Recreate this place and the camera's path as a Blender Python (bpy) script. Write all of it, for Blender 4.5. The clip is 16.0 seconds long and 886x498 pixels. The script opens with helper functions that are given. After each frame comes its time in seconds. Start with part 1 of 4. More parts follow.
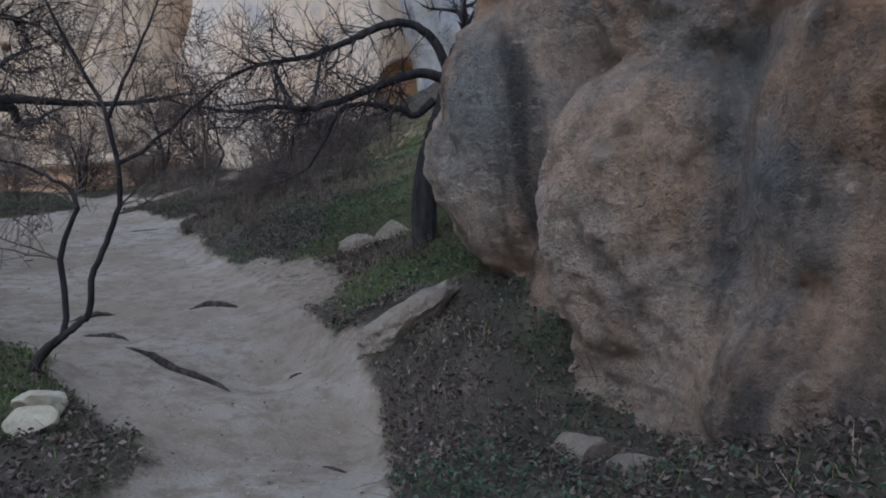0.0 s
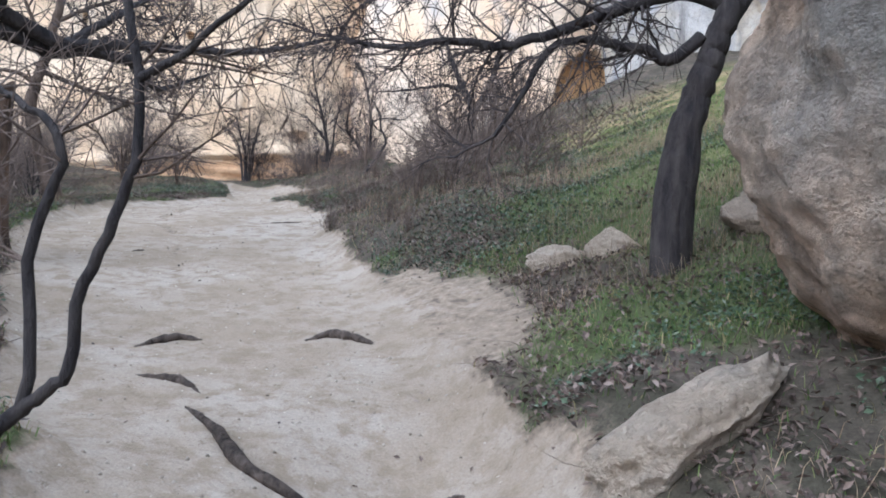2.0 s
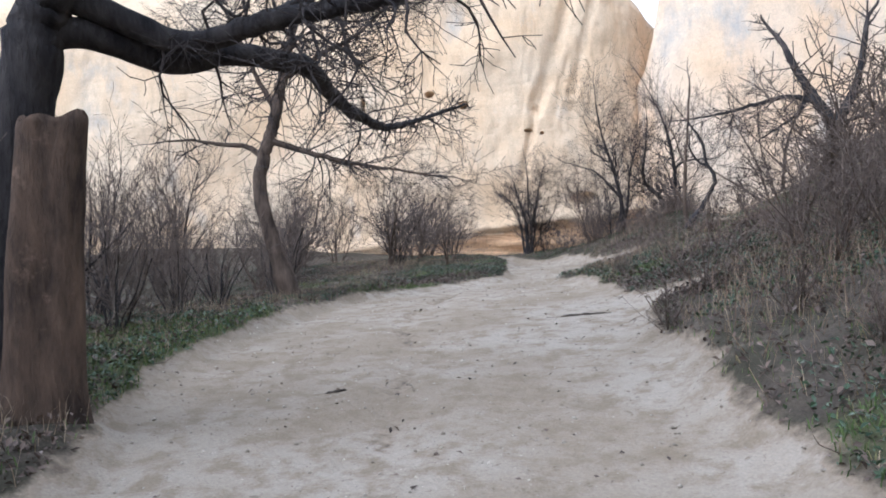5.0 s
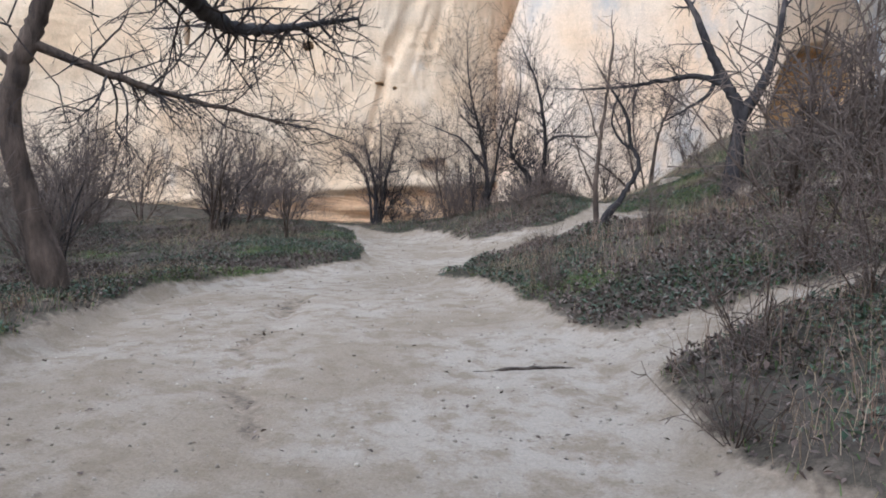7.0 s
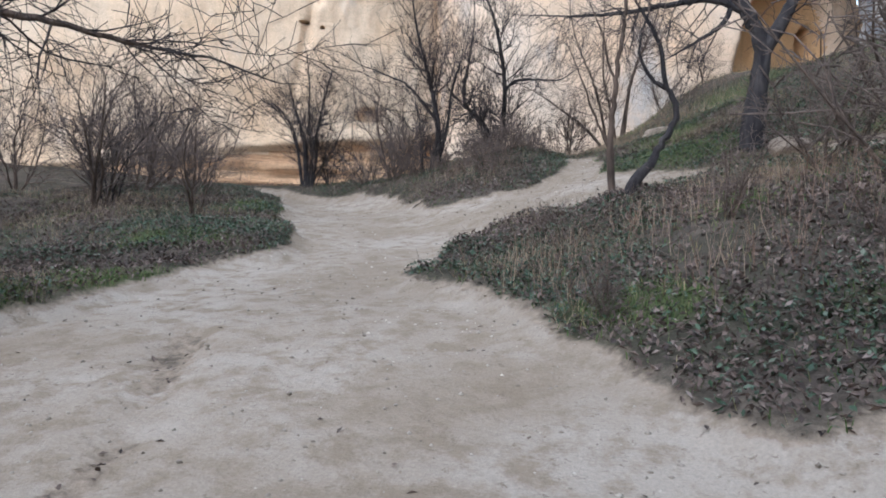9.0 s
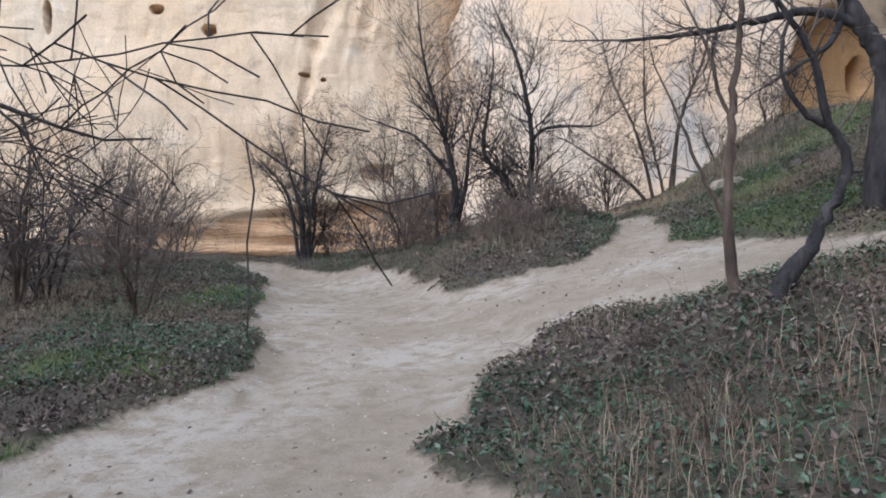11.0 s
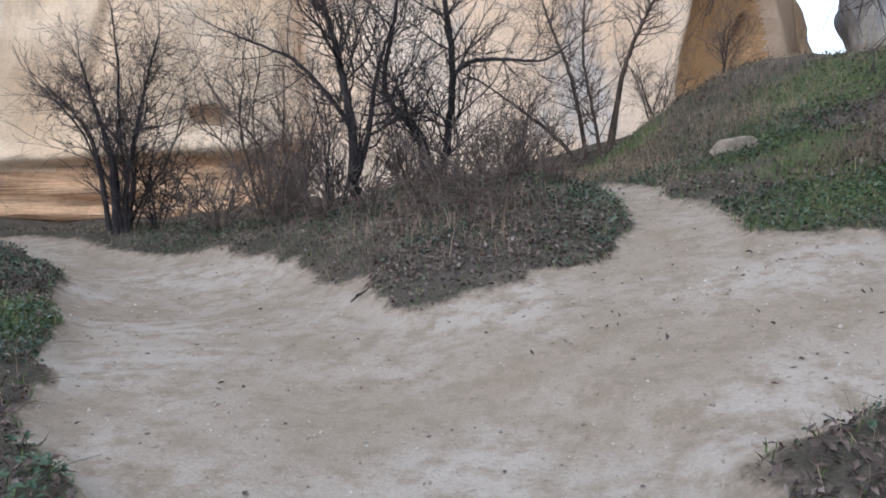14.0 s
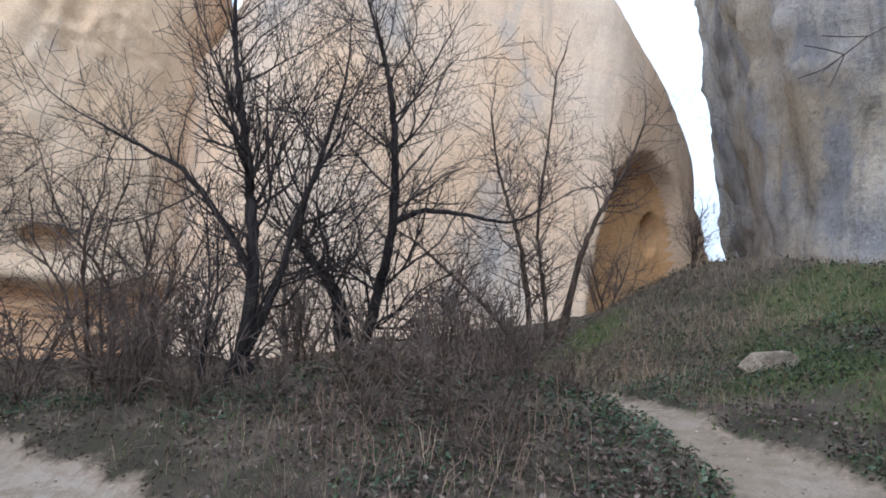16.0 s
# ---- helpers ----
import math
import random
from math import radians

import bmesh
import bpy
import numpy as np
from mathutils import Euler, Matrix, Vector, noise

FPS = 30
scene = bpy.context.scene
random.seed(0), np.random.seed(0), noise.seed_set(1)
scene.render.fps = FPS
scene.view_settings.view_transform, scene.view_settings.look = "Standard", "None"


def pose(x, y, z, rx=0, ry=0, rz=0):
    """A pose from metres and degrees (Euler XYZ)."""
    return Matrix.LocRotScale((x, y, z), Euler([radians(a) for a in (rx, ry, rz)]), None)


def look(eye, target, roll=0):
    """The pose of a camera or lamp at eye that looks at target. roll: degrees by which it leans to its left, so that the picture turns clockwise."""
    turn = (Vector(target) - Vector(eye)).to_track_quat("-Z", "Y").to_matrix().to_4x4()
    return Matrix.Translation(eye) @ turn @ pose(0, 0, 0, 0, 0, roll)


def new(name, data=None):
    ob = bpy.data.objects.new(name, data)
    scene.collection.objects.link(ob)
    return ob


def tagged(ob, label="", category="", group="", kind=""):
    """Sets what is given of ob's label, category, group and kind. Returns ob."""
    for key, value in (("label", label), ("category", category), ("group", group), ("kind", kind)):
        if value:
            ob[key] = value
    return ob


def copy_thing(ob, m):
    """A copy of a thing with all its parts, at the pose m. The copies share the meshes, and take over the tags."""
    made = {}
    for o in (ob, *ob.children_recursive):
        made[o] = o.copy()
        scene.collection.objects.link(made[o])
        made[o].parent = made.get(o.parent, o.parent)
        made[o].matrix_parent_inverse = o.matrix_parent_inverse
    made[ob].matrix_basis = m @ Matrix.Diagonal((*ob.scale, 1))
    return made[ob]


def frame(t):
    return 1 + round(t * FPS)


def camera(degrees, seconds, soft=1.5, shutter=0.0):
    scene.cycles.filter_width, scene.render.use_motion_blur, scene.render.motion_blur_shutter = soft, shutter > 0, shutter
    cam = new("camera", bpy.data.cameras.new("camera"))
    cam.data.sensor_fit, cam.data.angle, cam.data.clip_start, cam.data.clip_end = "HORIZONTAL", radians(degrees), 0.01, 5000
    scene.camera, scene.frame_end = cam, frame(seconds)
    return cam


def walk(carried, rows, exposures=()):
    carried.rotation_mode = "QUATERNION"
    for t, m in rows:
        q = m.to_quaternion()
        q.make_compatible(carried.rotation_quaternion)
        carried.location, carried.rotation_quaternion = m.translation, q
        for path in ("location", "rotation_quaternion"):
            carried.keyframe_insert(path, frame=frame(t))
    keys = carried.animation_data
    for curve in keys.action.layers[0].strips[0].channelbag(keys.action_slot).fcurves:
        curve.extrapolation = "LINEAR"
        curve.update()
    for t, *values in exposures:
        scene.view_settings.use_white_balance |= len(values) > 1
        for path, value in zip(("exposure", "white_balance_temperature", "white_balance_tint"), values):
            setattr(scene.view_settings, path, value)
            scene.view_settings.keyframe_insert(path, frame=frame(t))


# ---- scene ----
cam = camera(63.2, 16.0, soft=1.8)
METRES, EYE, TILT, LEAN, TURN = 22.0, 1.35, -4.5, 1.5, 0.0
ROWS = [
    (0.0, 0.0, 0.0, 0.0, -0.0, 0.0, -0.0),
    (0.5, -0.0071, 0.0356, 0.0003, 4.7, -0.37, -0.94),
    (1.0, -0.0135, 0.068, -0.0001, 4.68, -1.6, -0.58),
    (1.5, -0.0229, 0.1026, 0.0015, 12.83, -0.03, -4.41),
    (2.0, -0.0307, 0.1335, 0.0031, 12.57, 0.2, -4.0),
    (2.5, -0.0376, 0.1676, 0.0055, 12.71, 1.29, -0.61),
    (3.0, -0.0488, 0.197, 0.0072, 12.23, 0.63, -0.41),
    (3.5, -0.061, 0.2299, 0.0079, 20.52, 0.88, 0.54),
    (4.0, -0.0799, 0.2568, 0.01, 27.5, -1.61, 0.14),
    (4.5, -0.0949, 0.2853, 0.0129, 30.04, -0.17, 0.44),
    (5.0, -0.1178, 0.3098, 0.0182, 35.32, 4.6, -0.69),
    (7.5, -0.2194, 0.4338, 0.0453, 19.02, 1.32, -3.84),
    (8.0, -0.2344, 0.4612, 0.0493, 18.94, 0.81, -3.13),
    (8.5, -0.251, 0.483, 0.0552, 18.8, -0.43, -2.73),
    (9.0, -0.2601, 0.5119, 0.0579, 15.69, -1.73, -2.48),
    (11.5, -0.3087, 0.64, 0.0822, 17.31, 2.75, -0.43),
    (12.0, -0.3255, 0.6615, 0.0837, 17.43, 2.17, -0.09),
    (12.5, -0.342, 0.6888, 0.0899, 16.86, 2.28, 2.08),
    (13.0, -0.3578, 0.7089, 0.0933, 10.36, 3.01, -1.81),
    (13.5, -0.3707, 0.7366, 0.0947, 6.72, 2.88, -0.81),
    (14.0, -0.3844, 0.7628, 0.0957, 2.33, -1.06, -0.91),
    (14.5, -0.3878, 0.7927, 0.0961, -7.5, -0.71, -2.91),
    (15.0, -0.3977, 0.8216, 0.1007, -10.51, 3.79, -4.19),
    (15.5, -0.4067, 0.8486, 0.1034, -14.14, 6.85, -6.26),
    (16.0, -0.4206, 0.8765, 0.1106, -9.69, 12.86, -6.15),
]
walk(cam, [(t, pose(0, 0, EYE, TILT, LEAN, TURN) @ pose(METRES * x, METRES * y, METRES * z, 90 + pitch, roll, yaw)) for t, x, y, z, yaw, pitch, roll in ROWS],
     exposures=[(0.0, -1.05, 4700, 10), (0.3, -0.28, 4780, 10), (0.6, 0.18, 4880, 10), (2.0, 0.38, 4960, 10), (5.0, 0.15, 5020, 10), (9.0, -0.02, 5060, 10), (14.5, -0.12, 5030, 10), (16.0, -0.28, 5050, 10)])

# ---- light: open shade under a bright sky, the broad glow of the canyon behind the walker ----
SUN_ELEVATION, SUN_AZIMUTH = 38.0, 205.0
world = bpy.data.worlds.new("sky")
scene.world = world
world.use_nodes = True
sky = world.node_tree.nodes.new("ShaderNodeTexSky")
sky.sky_type = "NISHITA"
sky.sun_disc = False
sky.sun_elevation = radians(SUN_ELEVATION)
sky.sun_rotation = radians(SUN_AZIMUTH)
sky.dust_density = 6.0
sky.ozone_density = 1.0
world.node_tree.nodes["Background"].inputs[1].default_value = 0.07
world.node_tree.links.new(sky.outputs[0], world.node_tree.nodes["Background"].inputs[0])
# a veil of bright high haze over the whole sky
haze = world.node_tree.nodes.new("ShaderNodeBackground")
haze.inputs[0].default_value, haze.inputs[1].default_value = (1.0, 0.985, 0.955, 1.0), 1.65
both = world.node_tree.nodes.new("ShaderNodeAddShader")
world.node_tree.links.new(world.node_tree.nodes["Background"].outputs[0], both.inputs[0])
world.node_tree.links.new(haze.outputs[0], both.inputs[1])
world.node_tree.links.new(both.outputs[0], world.node_tree.nodes["World Output"].inputs[0])
# very wide sun lamp, added in place of the glow off the cliffs behind
sun_data = bpy.data.lights.new("sun", "SUN")
sun_data.energy, sun_data.angle, sun_data.color = 0.9, radians(50), (1.0, 0.93, 0.85)
sun = new("sun", sun_data)
_az, _el = radians(SUN_AZIMUTH), radians(SUN_ELEVATION)
sun_from = Vector((math.sin(_az) * math.cos(_el), math.cos(_az) * math.cos(_el), math.sin(_el)))
sun.matrix_world = look(sun_from * 60, (0, 0, 0))

rng = np.random.default_rng(7)

# ---- materials ----


def material(name, rough=0.9, spec=0.2):
    m = bpy.data.materials.new(name)
    m.use_nodes = True
    t = m.node_tree
    b = t.nodes["Principled BSDF"]
    b.inputs["Roughness"].default_value = rough
    b.inputs["Specular IOR Level"].default_value = spec
    return m, t, b


def node(t, kind, **values):
    n = t.nodes.new(kind)
    for k, v in values.items():
        n.inputs[k.replace("_", " ")].default_value = v
    return n


def coords(t, scale=(1, 1, 1)):
    g = t.nodes.new("ShaderNodeNewGeometry")
    mp = t.nodes.new("ShaderNodeMapping")
    mp.inputs["Scale"].default_value = scale
    t.links.new(g.outputs["Position"], mp.inputs["Vector"])
    return mp.outputs[0]


def noise_out(t, scale, detail=5.0, rough=0.6, stretch=(1, 1, 1), distort=0.0):
    n = node(t, "ShaderNodeTexNoise", Scale=scale, Detail=detail, Roughness=rough, Distortion=distort)
    t.links.new(coords(t, stretch), n.inputs["Vector"])
    return n.outputs["Fac"]


def ramp(t, fac, stops):
    r = t.nodes.new("ShaderNodeValToRGB")
    e = r.color_ramp.elements
    while len(e) < len(stops):
        e.new(0.5)
    for el, (p, c) in zip(e, stops):
        el.position = p
        el.color = (c, c, c, 1) if isinstance(c, (int, float)) else (*c, 1)
    t.links.new(fac, r.inputs[0])
    return r.outputs[0]


def mix(t, fac, a, b, mode="MIX"):
    m = t.nodes.new("ShaderNodeMix")
    m.data_type, m.blend_type = "RGBA", mode
    for sock, v in ((m.inputs[0], fac), (m.inputs[6], a), (m.inputs[7], b)):
        if isinstance(v, (int, float)):
            sock.default_value = v
        elif isinstance(v, tuple):
            sock.default_value = (*v, 1)
        else:
            t.links.new(v, sock)
    return m.outputs[2]


def bump(t, b, height, strength, distance, under=None):
    n = node(t, "ShaderNodeBump", Strength=strength, Distance=distance)
    t.links.new(height, n.inputs["Height"])
    if under:
        t.links.new(under, n.inputs["Normal"])
    t.links.new(n.outputs[0], b.inputs["Normal"])
    return n.outputs[0]


def colour(t, b, c):
    t.links.new(c, b.inputs["Base Color"])


def tuff(name, pale, warm, grey, stain, grey_from=0.55, streak_from=0.6, rough_scale=1.0, pits=0.5, specks=0.0, beds=True, crown=0.0):
    """Weathered volcanic tuff: pale and warm patches, grey crust, dark runs of water."""
    m, t, b = material(name, 0.95, 0.1)
    base = mix(t, ramp(t, noise_out(t, 0.5 * rough_scale, 6), [(0.38, 0.0), (0.62, 1.0)]), pale, warm)
    patch = noise_out(t, 0.9 * rough_scale, 8, 0.65, (1, 1, 0.55))
    if crown:
        # lichen crust thickens towards the crown of the rock
        xyz = t.nodes.new("ShaderNodeSeparateXYZ")
        t.links.new(coords(t), xyz.inputs[0])
        up = node(t, "ShaderNodeMath")
        up.operation = "MULTIPLY_ADD"
        up.inputs[1].default_value = crown
        t.links.new(xyz.outputs[2], up.inputs[0])
        t.links.new(patch, up.inputs[2])
        patch = up.outputs[0]
    crust = ramp(t, patch, [(grey_from, 0.0), (grey_from + 0.13, 1.0)])
    base = mix(t, crust, base, grey)
    runs = ramp(t, noise_out(t, 1.1 * rough_scale, 5, 0.6, (1, 1, 0.12), 0.4), [(streak_from, 0.0), (streak_from + 0.12, 0.85)])
    base = mix(t, runs, base, stain)
    if specks:
        base = mix(t, ramp(t, noise_out(t, 7.0, 8, 0.75), [(0.52, 0.0), (0.62, specks)]), base, tuple(v * 0.42 for v in grey))
        base = mix(t, ramp(t, noise_out(t, 5.0, 7, 0.7, (1, 1, 1.6)), [(0.58, 0.0), (0.66, specks)]), base, tuple(min(1, v * 1.12) for v in pale))
    base = mix(t, 1.0, base, ramp(t, noise_out(t, 2.2, 9, 0.72, (1, 1, 0.35)), [(0.32, 0.84), (0.5, 1.0), (0.7, 1.06)]), "MULTIPLY")
    if beds:
        base = mix(t, 1.0, base, ramp(t, noise_out(t, 1.6, 8, 0.7, (0.3, 0.3, 3.0)), [(0.36, 0.95), (0.5, 1.0), (0.66, 1.02)]), "MULTIPLY")
    grain = ramp(t, noise_out(t, 22.0, 6, 0.7), [(0.3, 0.80), (0.7, 1.12)])
    base = mix(t, 1.0, base, grain, "MULTIPLY")
    colour(t, b, base)
    n1 = bump(t, b, noise_out(t, 5.0, 8, 0.65), 0.6, 0.12 * pits)
    bump(t, b, noise_out(t, 40.0, 5, 0.7), 0.5, 0.02 * pits, n1)
    return m


CLIFF = tuff("cliff_tuff", (0.72, 0.575, 0.41), (0.69, 0.50, 0.315), (0.54, 0.47, 0.385), (0.38, 0.31, 0.235), 0.58, 0.63, 0.5)
DOME = tuff("dome_tuff", (0.74, 0.61, 0.465), (0.72, 0.53, 0.35), (0.46, 0.43, 0.39), (0.36, 0.31, 0.26), 0.54, 0.62, 0.45)
# dome tuff in deeper orange, with the hollow's shade put into its colours
DOME_SHADED = tuff("shaded_dome_tuff", (0.70, 0.47, 0.25), (0.66, 0.40, 0.18), (0.47, 0.32, 0.19), (0.30, 0.20, 0.12), 0.60, 0.64, 0.8)
SPUR = tuff("pale_spur_tuff", (0.56, 0.48, 0.385), (0.50, 0.41, 0.31), (0.42, 0.365, 0.295), (0.27, 0.22, 0.165), 0.56, 0.66, 3.5, 2.2, 0.2, False)
CLIFF_GREY = tuff("grey_cliff_tuff", (0.48, 0.46, 0.43), (0.44, 0.38, 0.29), (0.31, 0.31, 0.32), (0.17, 0.16, 0.15), 0.50, 0.55, 0.9, 1.0, 0.4)
BOULDER = tuff("boulder_tuff", (0.70, 0.57, 0.445), (0.67, 0.43, 0.255), (0.36, 0.33, 0.29), (0.075, 0.07, 0.065), 0.575, 0.545, 0.9, 3.2, 0.45, False, 0.055)
STONE = tuff("pale_stone", (0.36, 0.295, 0.23), (0.31, 0.25, 0.19), (0.24, 0.21, 0.18), (0.15, 0.13, 0.11), 0.52, 0.66, 3.0, 1.5, 0.3, False)
CREAM = tuff("cream_stone", (0.50, 0.45, 0.34), (0.45, 0.38, 0.26), (0.5, 0.44, 0.33), (0.3, 0.25, 0.18), 0.6, 0.72, 5.0)


def strata_material():
    """Banded lower rock: rust, ochre and dark seams that lie nearly level."""
    m, t, b = material("banded_tuff", 0.95, 0.1)
    bands = noise_out(t, 1.0, 6, 0.6, (0.12, 0.12, 2.2), 0.8)
    c = ramp(t, bands, [(0.3, (0.26, 0.165, 0.105)), (0.40, (0.56, 0.345, 0.19)), (0.55, (0.66, 0.435, 0.25)), (0.7, (0.60, 0.43, 0.285))])
    c = mix(t, 1.0, c, ramp(t, noise_out(t, 9.0, 6), [(0.3, 0.8), (0.7, 1.1)]), "MULTIPLY")
    colour(t, b, c)
    bump(t, b, bands, 1.0, 0.4)
    return m


STRATA = strata_material()


def ground_material():
    m, t, b = material("trodden_dust_and_soil", 1.0, 0.05)
    at = t.nodes.new("ShaderNodeAttribute")
    at.attribute_name = "bare"
    # trodden pale dust
    dust = mix(t, ramp(t, noise_out(t, 0.8, 6), [(0.40, 0.0), (0.60, 1.0)]), (0.34, 0.292, 0.236), (0.26, 0.212, 0.158))
    dust = mix(t, ramp(t, noise_out(t, 5.0, 7, 0.65), [(0.46, 0.0), (0.62, 0.85)]), dust, (0.215, 0.17, 0.12))
    dust = mix(t, 1.0, dust, ramp(t, noise_out(t, 60.0, 5, 0.75), [(0.3, 0.82), (0.7, 1.12)]), "MULTIPLY")
    # soil under grass and litter
    soil = mix(t, ramp(t, noise_out(t, 1.1, 6), [(0.4, 0.0), (0.6, 1.0)]), (0.085, 0.070, 0.056), (0.062, 0.056, 0.040))
    soil = mix(t, ramp(t, noise_out(t, 3.2, 7, 0.7), [(0.52, 0.0), (0.66, 1.0)]), soil, (0.14, 0.115, 0.088))
    soil = mix(t, 1.0, soil, ramp(t, noise_out(t, 45.0, 5, 0.75), [(0.3, 0.6), (0.7, 1.25)]), "MULTIPLY")
    # ragged border between the two
    rag = node(t, "ShaderNodeMath")
    rag.operation = "MULTIPLY_ADD"
    rag.inputs[1].default_value = 0.9
    t.links.new(noise_out(t, 6.0, 6, 0.7), rag.inputs[0])
    t.links.new(at.outputs["Fac"], rag.inputs[2])
    gr = t.nodes.new("ShaderNodeAttribute")
    gr.attribute_name = "green"
    turf = mix(t, ramp(t, noise_out(t, 30.0, 5, 0.7), [(0.3, 0.0), (0.7, 1.0)]), (0.04, 0.058, 0.018), (0.10, 0.125, 0.042))
    # the open hillside: dry straw between tufts of grass
    hl = t.nodes.new("ShaderNodeAttribute")
    hl.attribute_name = "hill"
    sward = mix(t, ramp(t, noise_out(t, 1.4, 6, 0.65), [(0.46, 0.0), (0.62, 1.0)]), (0.27, 0.205, 0.11), (0.105, 0.12, 0.04))
    sward = mix(t, 1.0, sward, ramp(t, noise_out(t, 24.0, 5, 0.75), [(0.3, 0.55), (0.7, 1.3)]), "MULTIPLY")
    soil = mix(t, hl.outputs["Fac"], soil, sward)
    soil = mix(t, gr.outputs["Fac"], soil, turf)
    dirt = mix(t, ramp(t, noise_out(t, 14.0, 6, 0.7), [(0.35, 0.0), (0.65, 1.0)]), (0.15, 0.118, 0.088), (0.31, 0.25, 0.185))
    low = mix(t, ramp(t, rag.outputs[0], [(0.62, 0.0), (0.86, 1.0)]), soil, dirt)
    # dark crumbs and small stains trodden into the dust
    dust = mix(t, ramp(t, noise_out(t, 19.0, 6, 0.7, (1, 1, 1), 0.6), [(0.60, 0.0), (0.68, 0.75)]), dust, (0.14, 0.11, 0.08))
    colour(t, b, mix(t, ramp(t, rag.outputs[0], [(0.88, 0.0), (1.18, 1.0)]), low, dust))
    n1 = bump(t, b, noise_out(t, 7.0, 8, 0.65), 0.55, 0.07)
    bump(t, b, noise_out(t, 70.0, 4, 0.7), 0.4, 0.012, n1)
    return m


GROUND = ground_material()


def bark(name, dark, light, scale=9.0):
    m, t, b = material(name, 0.9, 0.15)
    f = noise_out(t, scale, 6, 0.65, (1, 1, 0.3))
    c = ramp(t, f, [(0.35, dark), (0.68, light)])
    lich = ramp(t, noise_out(t, 4.0, 6, 0.7), [(0.62, 0.0), (0.72, 0.5)])
    colour(t, b, mix(t, lich, c, tuple(min(1, v * 1.9) for v in light)))
    c2 = noise_out(t, scale * 4, 6, 0.7, (1, 1, 0.22))
    bump(t, b, c2, 0.7, 0.03, bump(t, b, f, 1.0, 0.07))
    return m


BARK_DARK = bark("dark_bark", (0.022, 0.020, 0.022), (0.075, 0.066, 0.062))
BARK_BROWN = bark("brown_bark", (0.055, 0.042, 0.034), (0.17, 0.125, 0.095))
BARK_OLD = bark("old_rotten_bark", (0.04, 0.03, 0.025), (0.17, 0.115, 0.08), 7.0)
TWIG_DARK = bark("dark_twigs", (0.045, 0.038, 0.038), (0.115, 0.096, 0.088))
TWIG_BROWN = bark("brown_twigs", (0.105, 0.08, 0.066), (0.23, 0.18, 0.148))
DEADWOOD = bark("weathered_deadwood", (0.045, 0.036, 0.03), (0.15, 0.12, 0.098), 14.0)


def island_material(name, stops, rough=0.7):
    """Leaves and blades whose colour varies from one to the next."""
    m, t, b = material(name, rough, 0.2)
    g = t.nodes.new("ShaderNodeNewGeometry")
    c = ramp(t, g.outputs["Random Per Island"], stops)
    c = mix(t, 1.0, c, ramp(t, noise_out(t, 0.9, 4), [(0.35, 0.75), (0.65, 1.2)]), "MULTIPLY")
    colour(t, b, c)
    return m


GRASS = island_material("winter_grass", [(0.0, (0.055, 0.092, 0.026)), (0.4, (0.09, 0.138, 0.04)), (0.72, (0.135, 0.17, 0.06)), (0.86, (0.20, 0.185, 0.085)), (1.0, (0.29, 0.235, 0.13))])
GREENLEAF = island_material("low_green_leaves", [(0.0, (0.025, 0.045, 0.024)), (0.5, (0.05, 0.08, 0.042)), (0.85, (0.085, 0.115, 0.07)), (1.0, (0.15, 0.165, 0.12))], 0.45)
LITTER = island_material("dead_leaves", [(0.0, (0.045, 0.035, 0.03)), (0.5, (0.10, 0.074, 0.06)), (0.85, (0.16, 0.118, 0.095)), (1.0, (0.24, 0.195, 0.165))], 0.8)
STRAW = island_material("dry_straw", [(0.0, (0.17, 0.12, 0.075)), (0.5, (0.27, 0.20, 0.13)), (1.0, (0.38, 0.30, 0.20))], 0.8)
PEBBLE = island_material("path_pebbles", [(0.0, (0.16, 0.13, 0.10)), (0.6, (0.30, 0.26, 0.21)), (1.0, (0.42, 0.37, 0.30))], 0.9)
WEED = island_material("dry_reddish_weed", [(0.0, (0.15, 0.095, 0.065)), (0.5, (0.24, 0.165, 0.115)), (1.0, (0.36, 0.28, 0.20))], 0.85)

# ---- noise and meshes ----
_LAT = np.random.default_rng(3).random((64, 64, 64)).astype(np.float32)


def vnoise(p, freq, octaves=4, gain=0.5):
    """Smooth noise, about -1 to 1, at the points p (n x 3)."""
    total, amp, norm = 0.0, 1.0, 0.0
    q = np.asarray(p, float) * freq
    for o in range(octaves):
        i = np.floor(q).astype(int)
        f = q - i
        f = f * f * (3 - 2 * f)
        i0, i1 = i % 64, (i + 1) % 64
        acc = 0.0
        for dx in (0, 1):
            for dy in (0, 1):
                for dz in (0, 1):
                    w = (f[:, 0] if dx else 1 - f[:, 0]) * (f[:, 1] if dy else 1 - f[:, 1]) * (f[:, 2] if dz else 1 - f[:, 2])
                    acc = acc + w * _LAT[(i1 if dx else i0)[:, 0], (i1 if dy else i0)[:, 1], (i1 if dz else i0)[:, 2]]
        total = total + amp * (acc * 2 - 1)
        norm += amp
        amp *= gain
        q = q * 2.03 + 17.3
    return total / norm


def smooth(a, b, x):
    s = np.clip((x - a) / (b - a), 0, 1)
    return s * s * (3 - 2 * s)


def mesh_object(name, verts, faces, mat, parent=None, label="", shade=True):
    me = bpy.data.meshes.new(name)
    me.from_pydata(np.asarray(verts).tolist(), [], faces if isinstance(faces, list) else faces.tolist())
    me.materials.append(mat)
    if shade:
        me.polygons.foreach_set("use_smooth", np.ones(len(me.polygons), bool))
    me.update()
    ob = new(name, me)
    if parent:
        ob.parent = parent
    if label:
        ob["label"] = label
    return ob


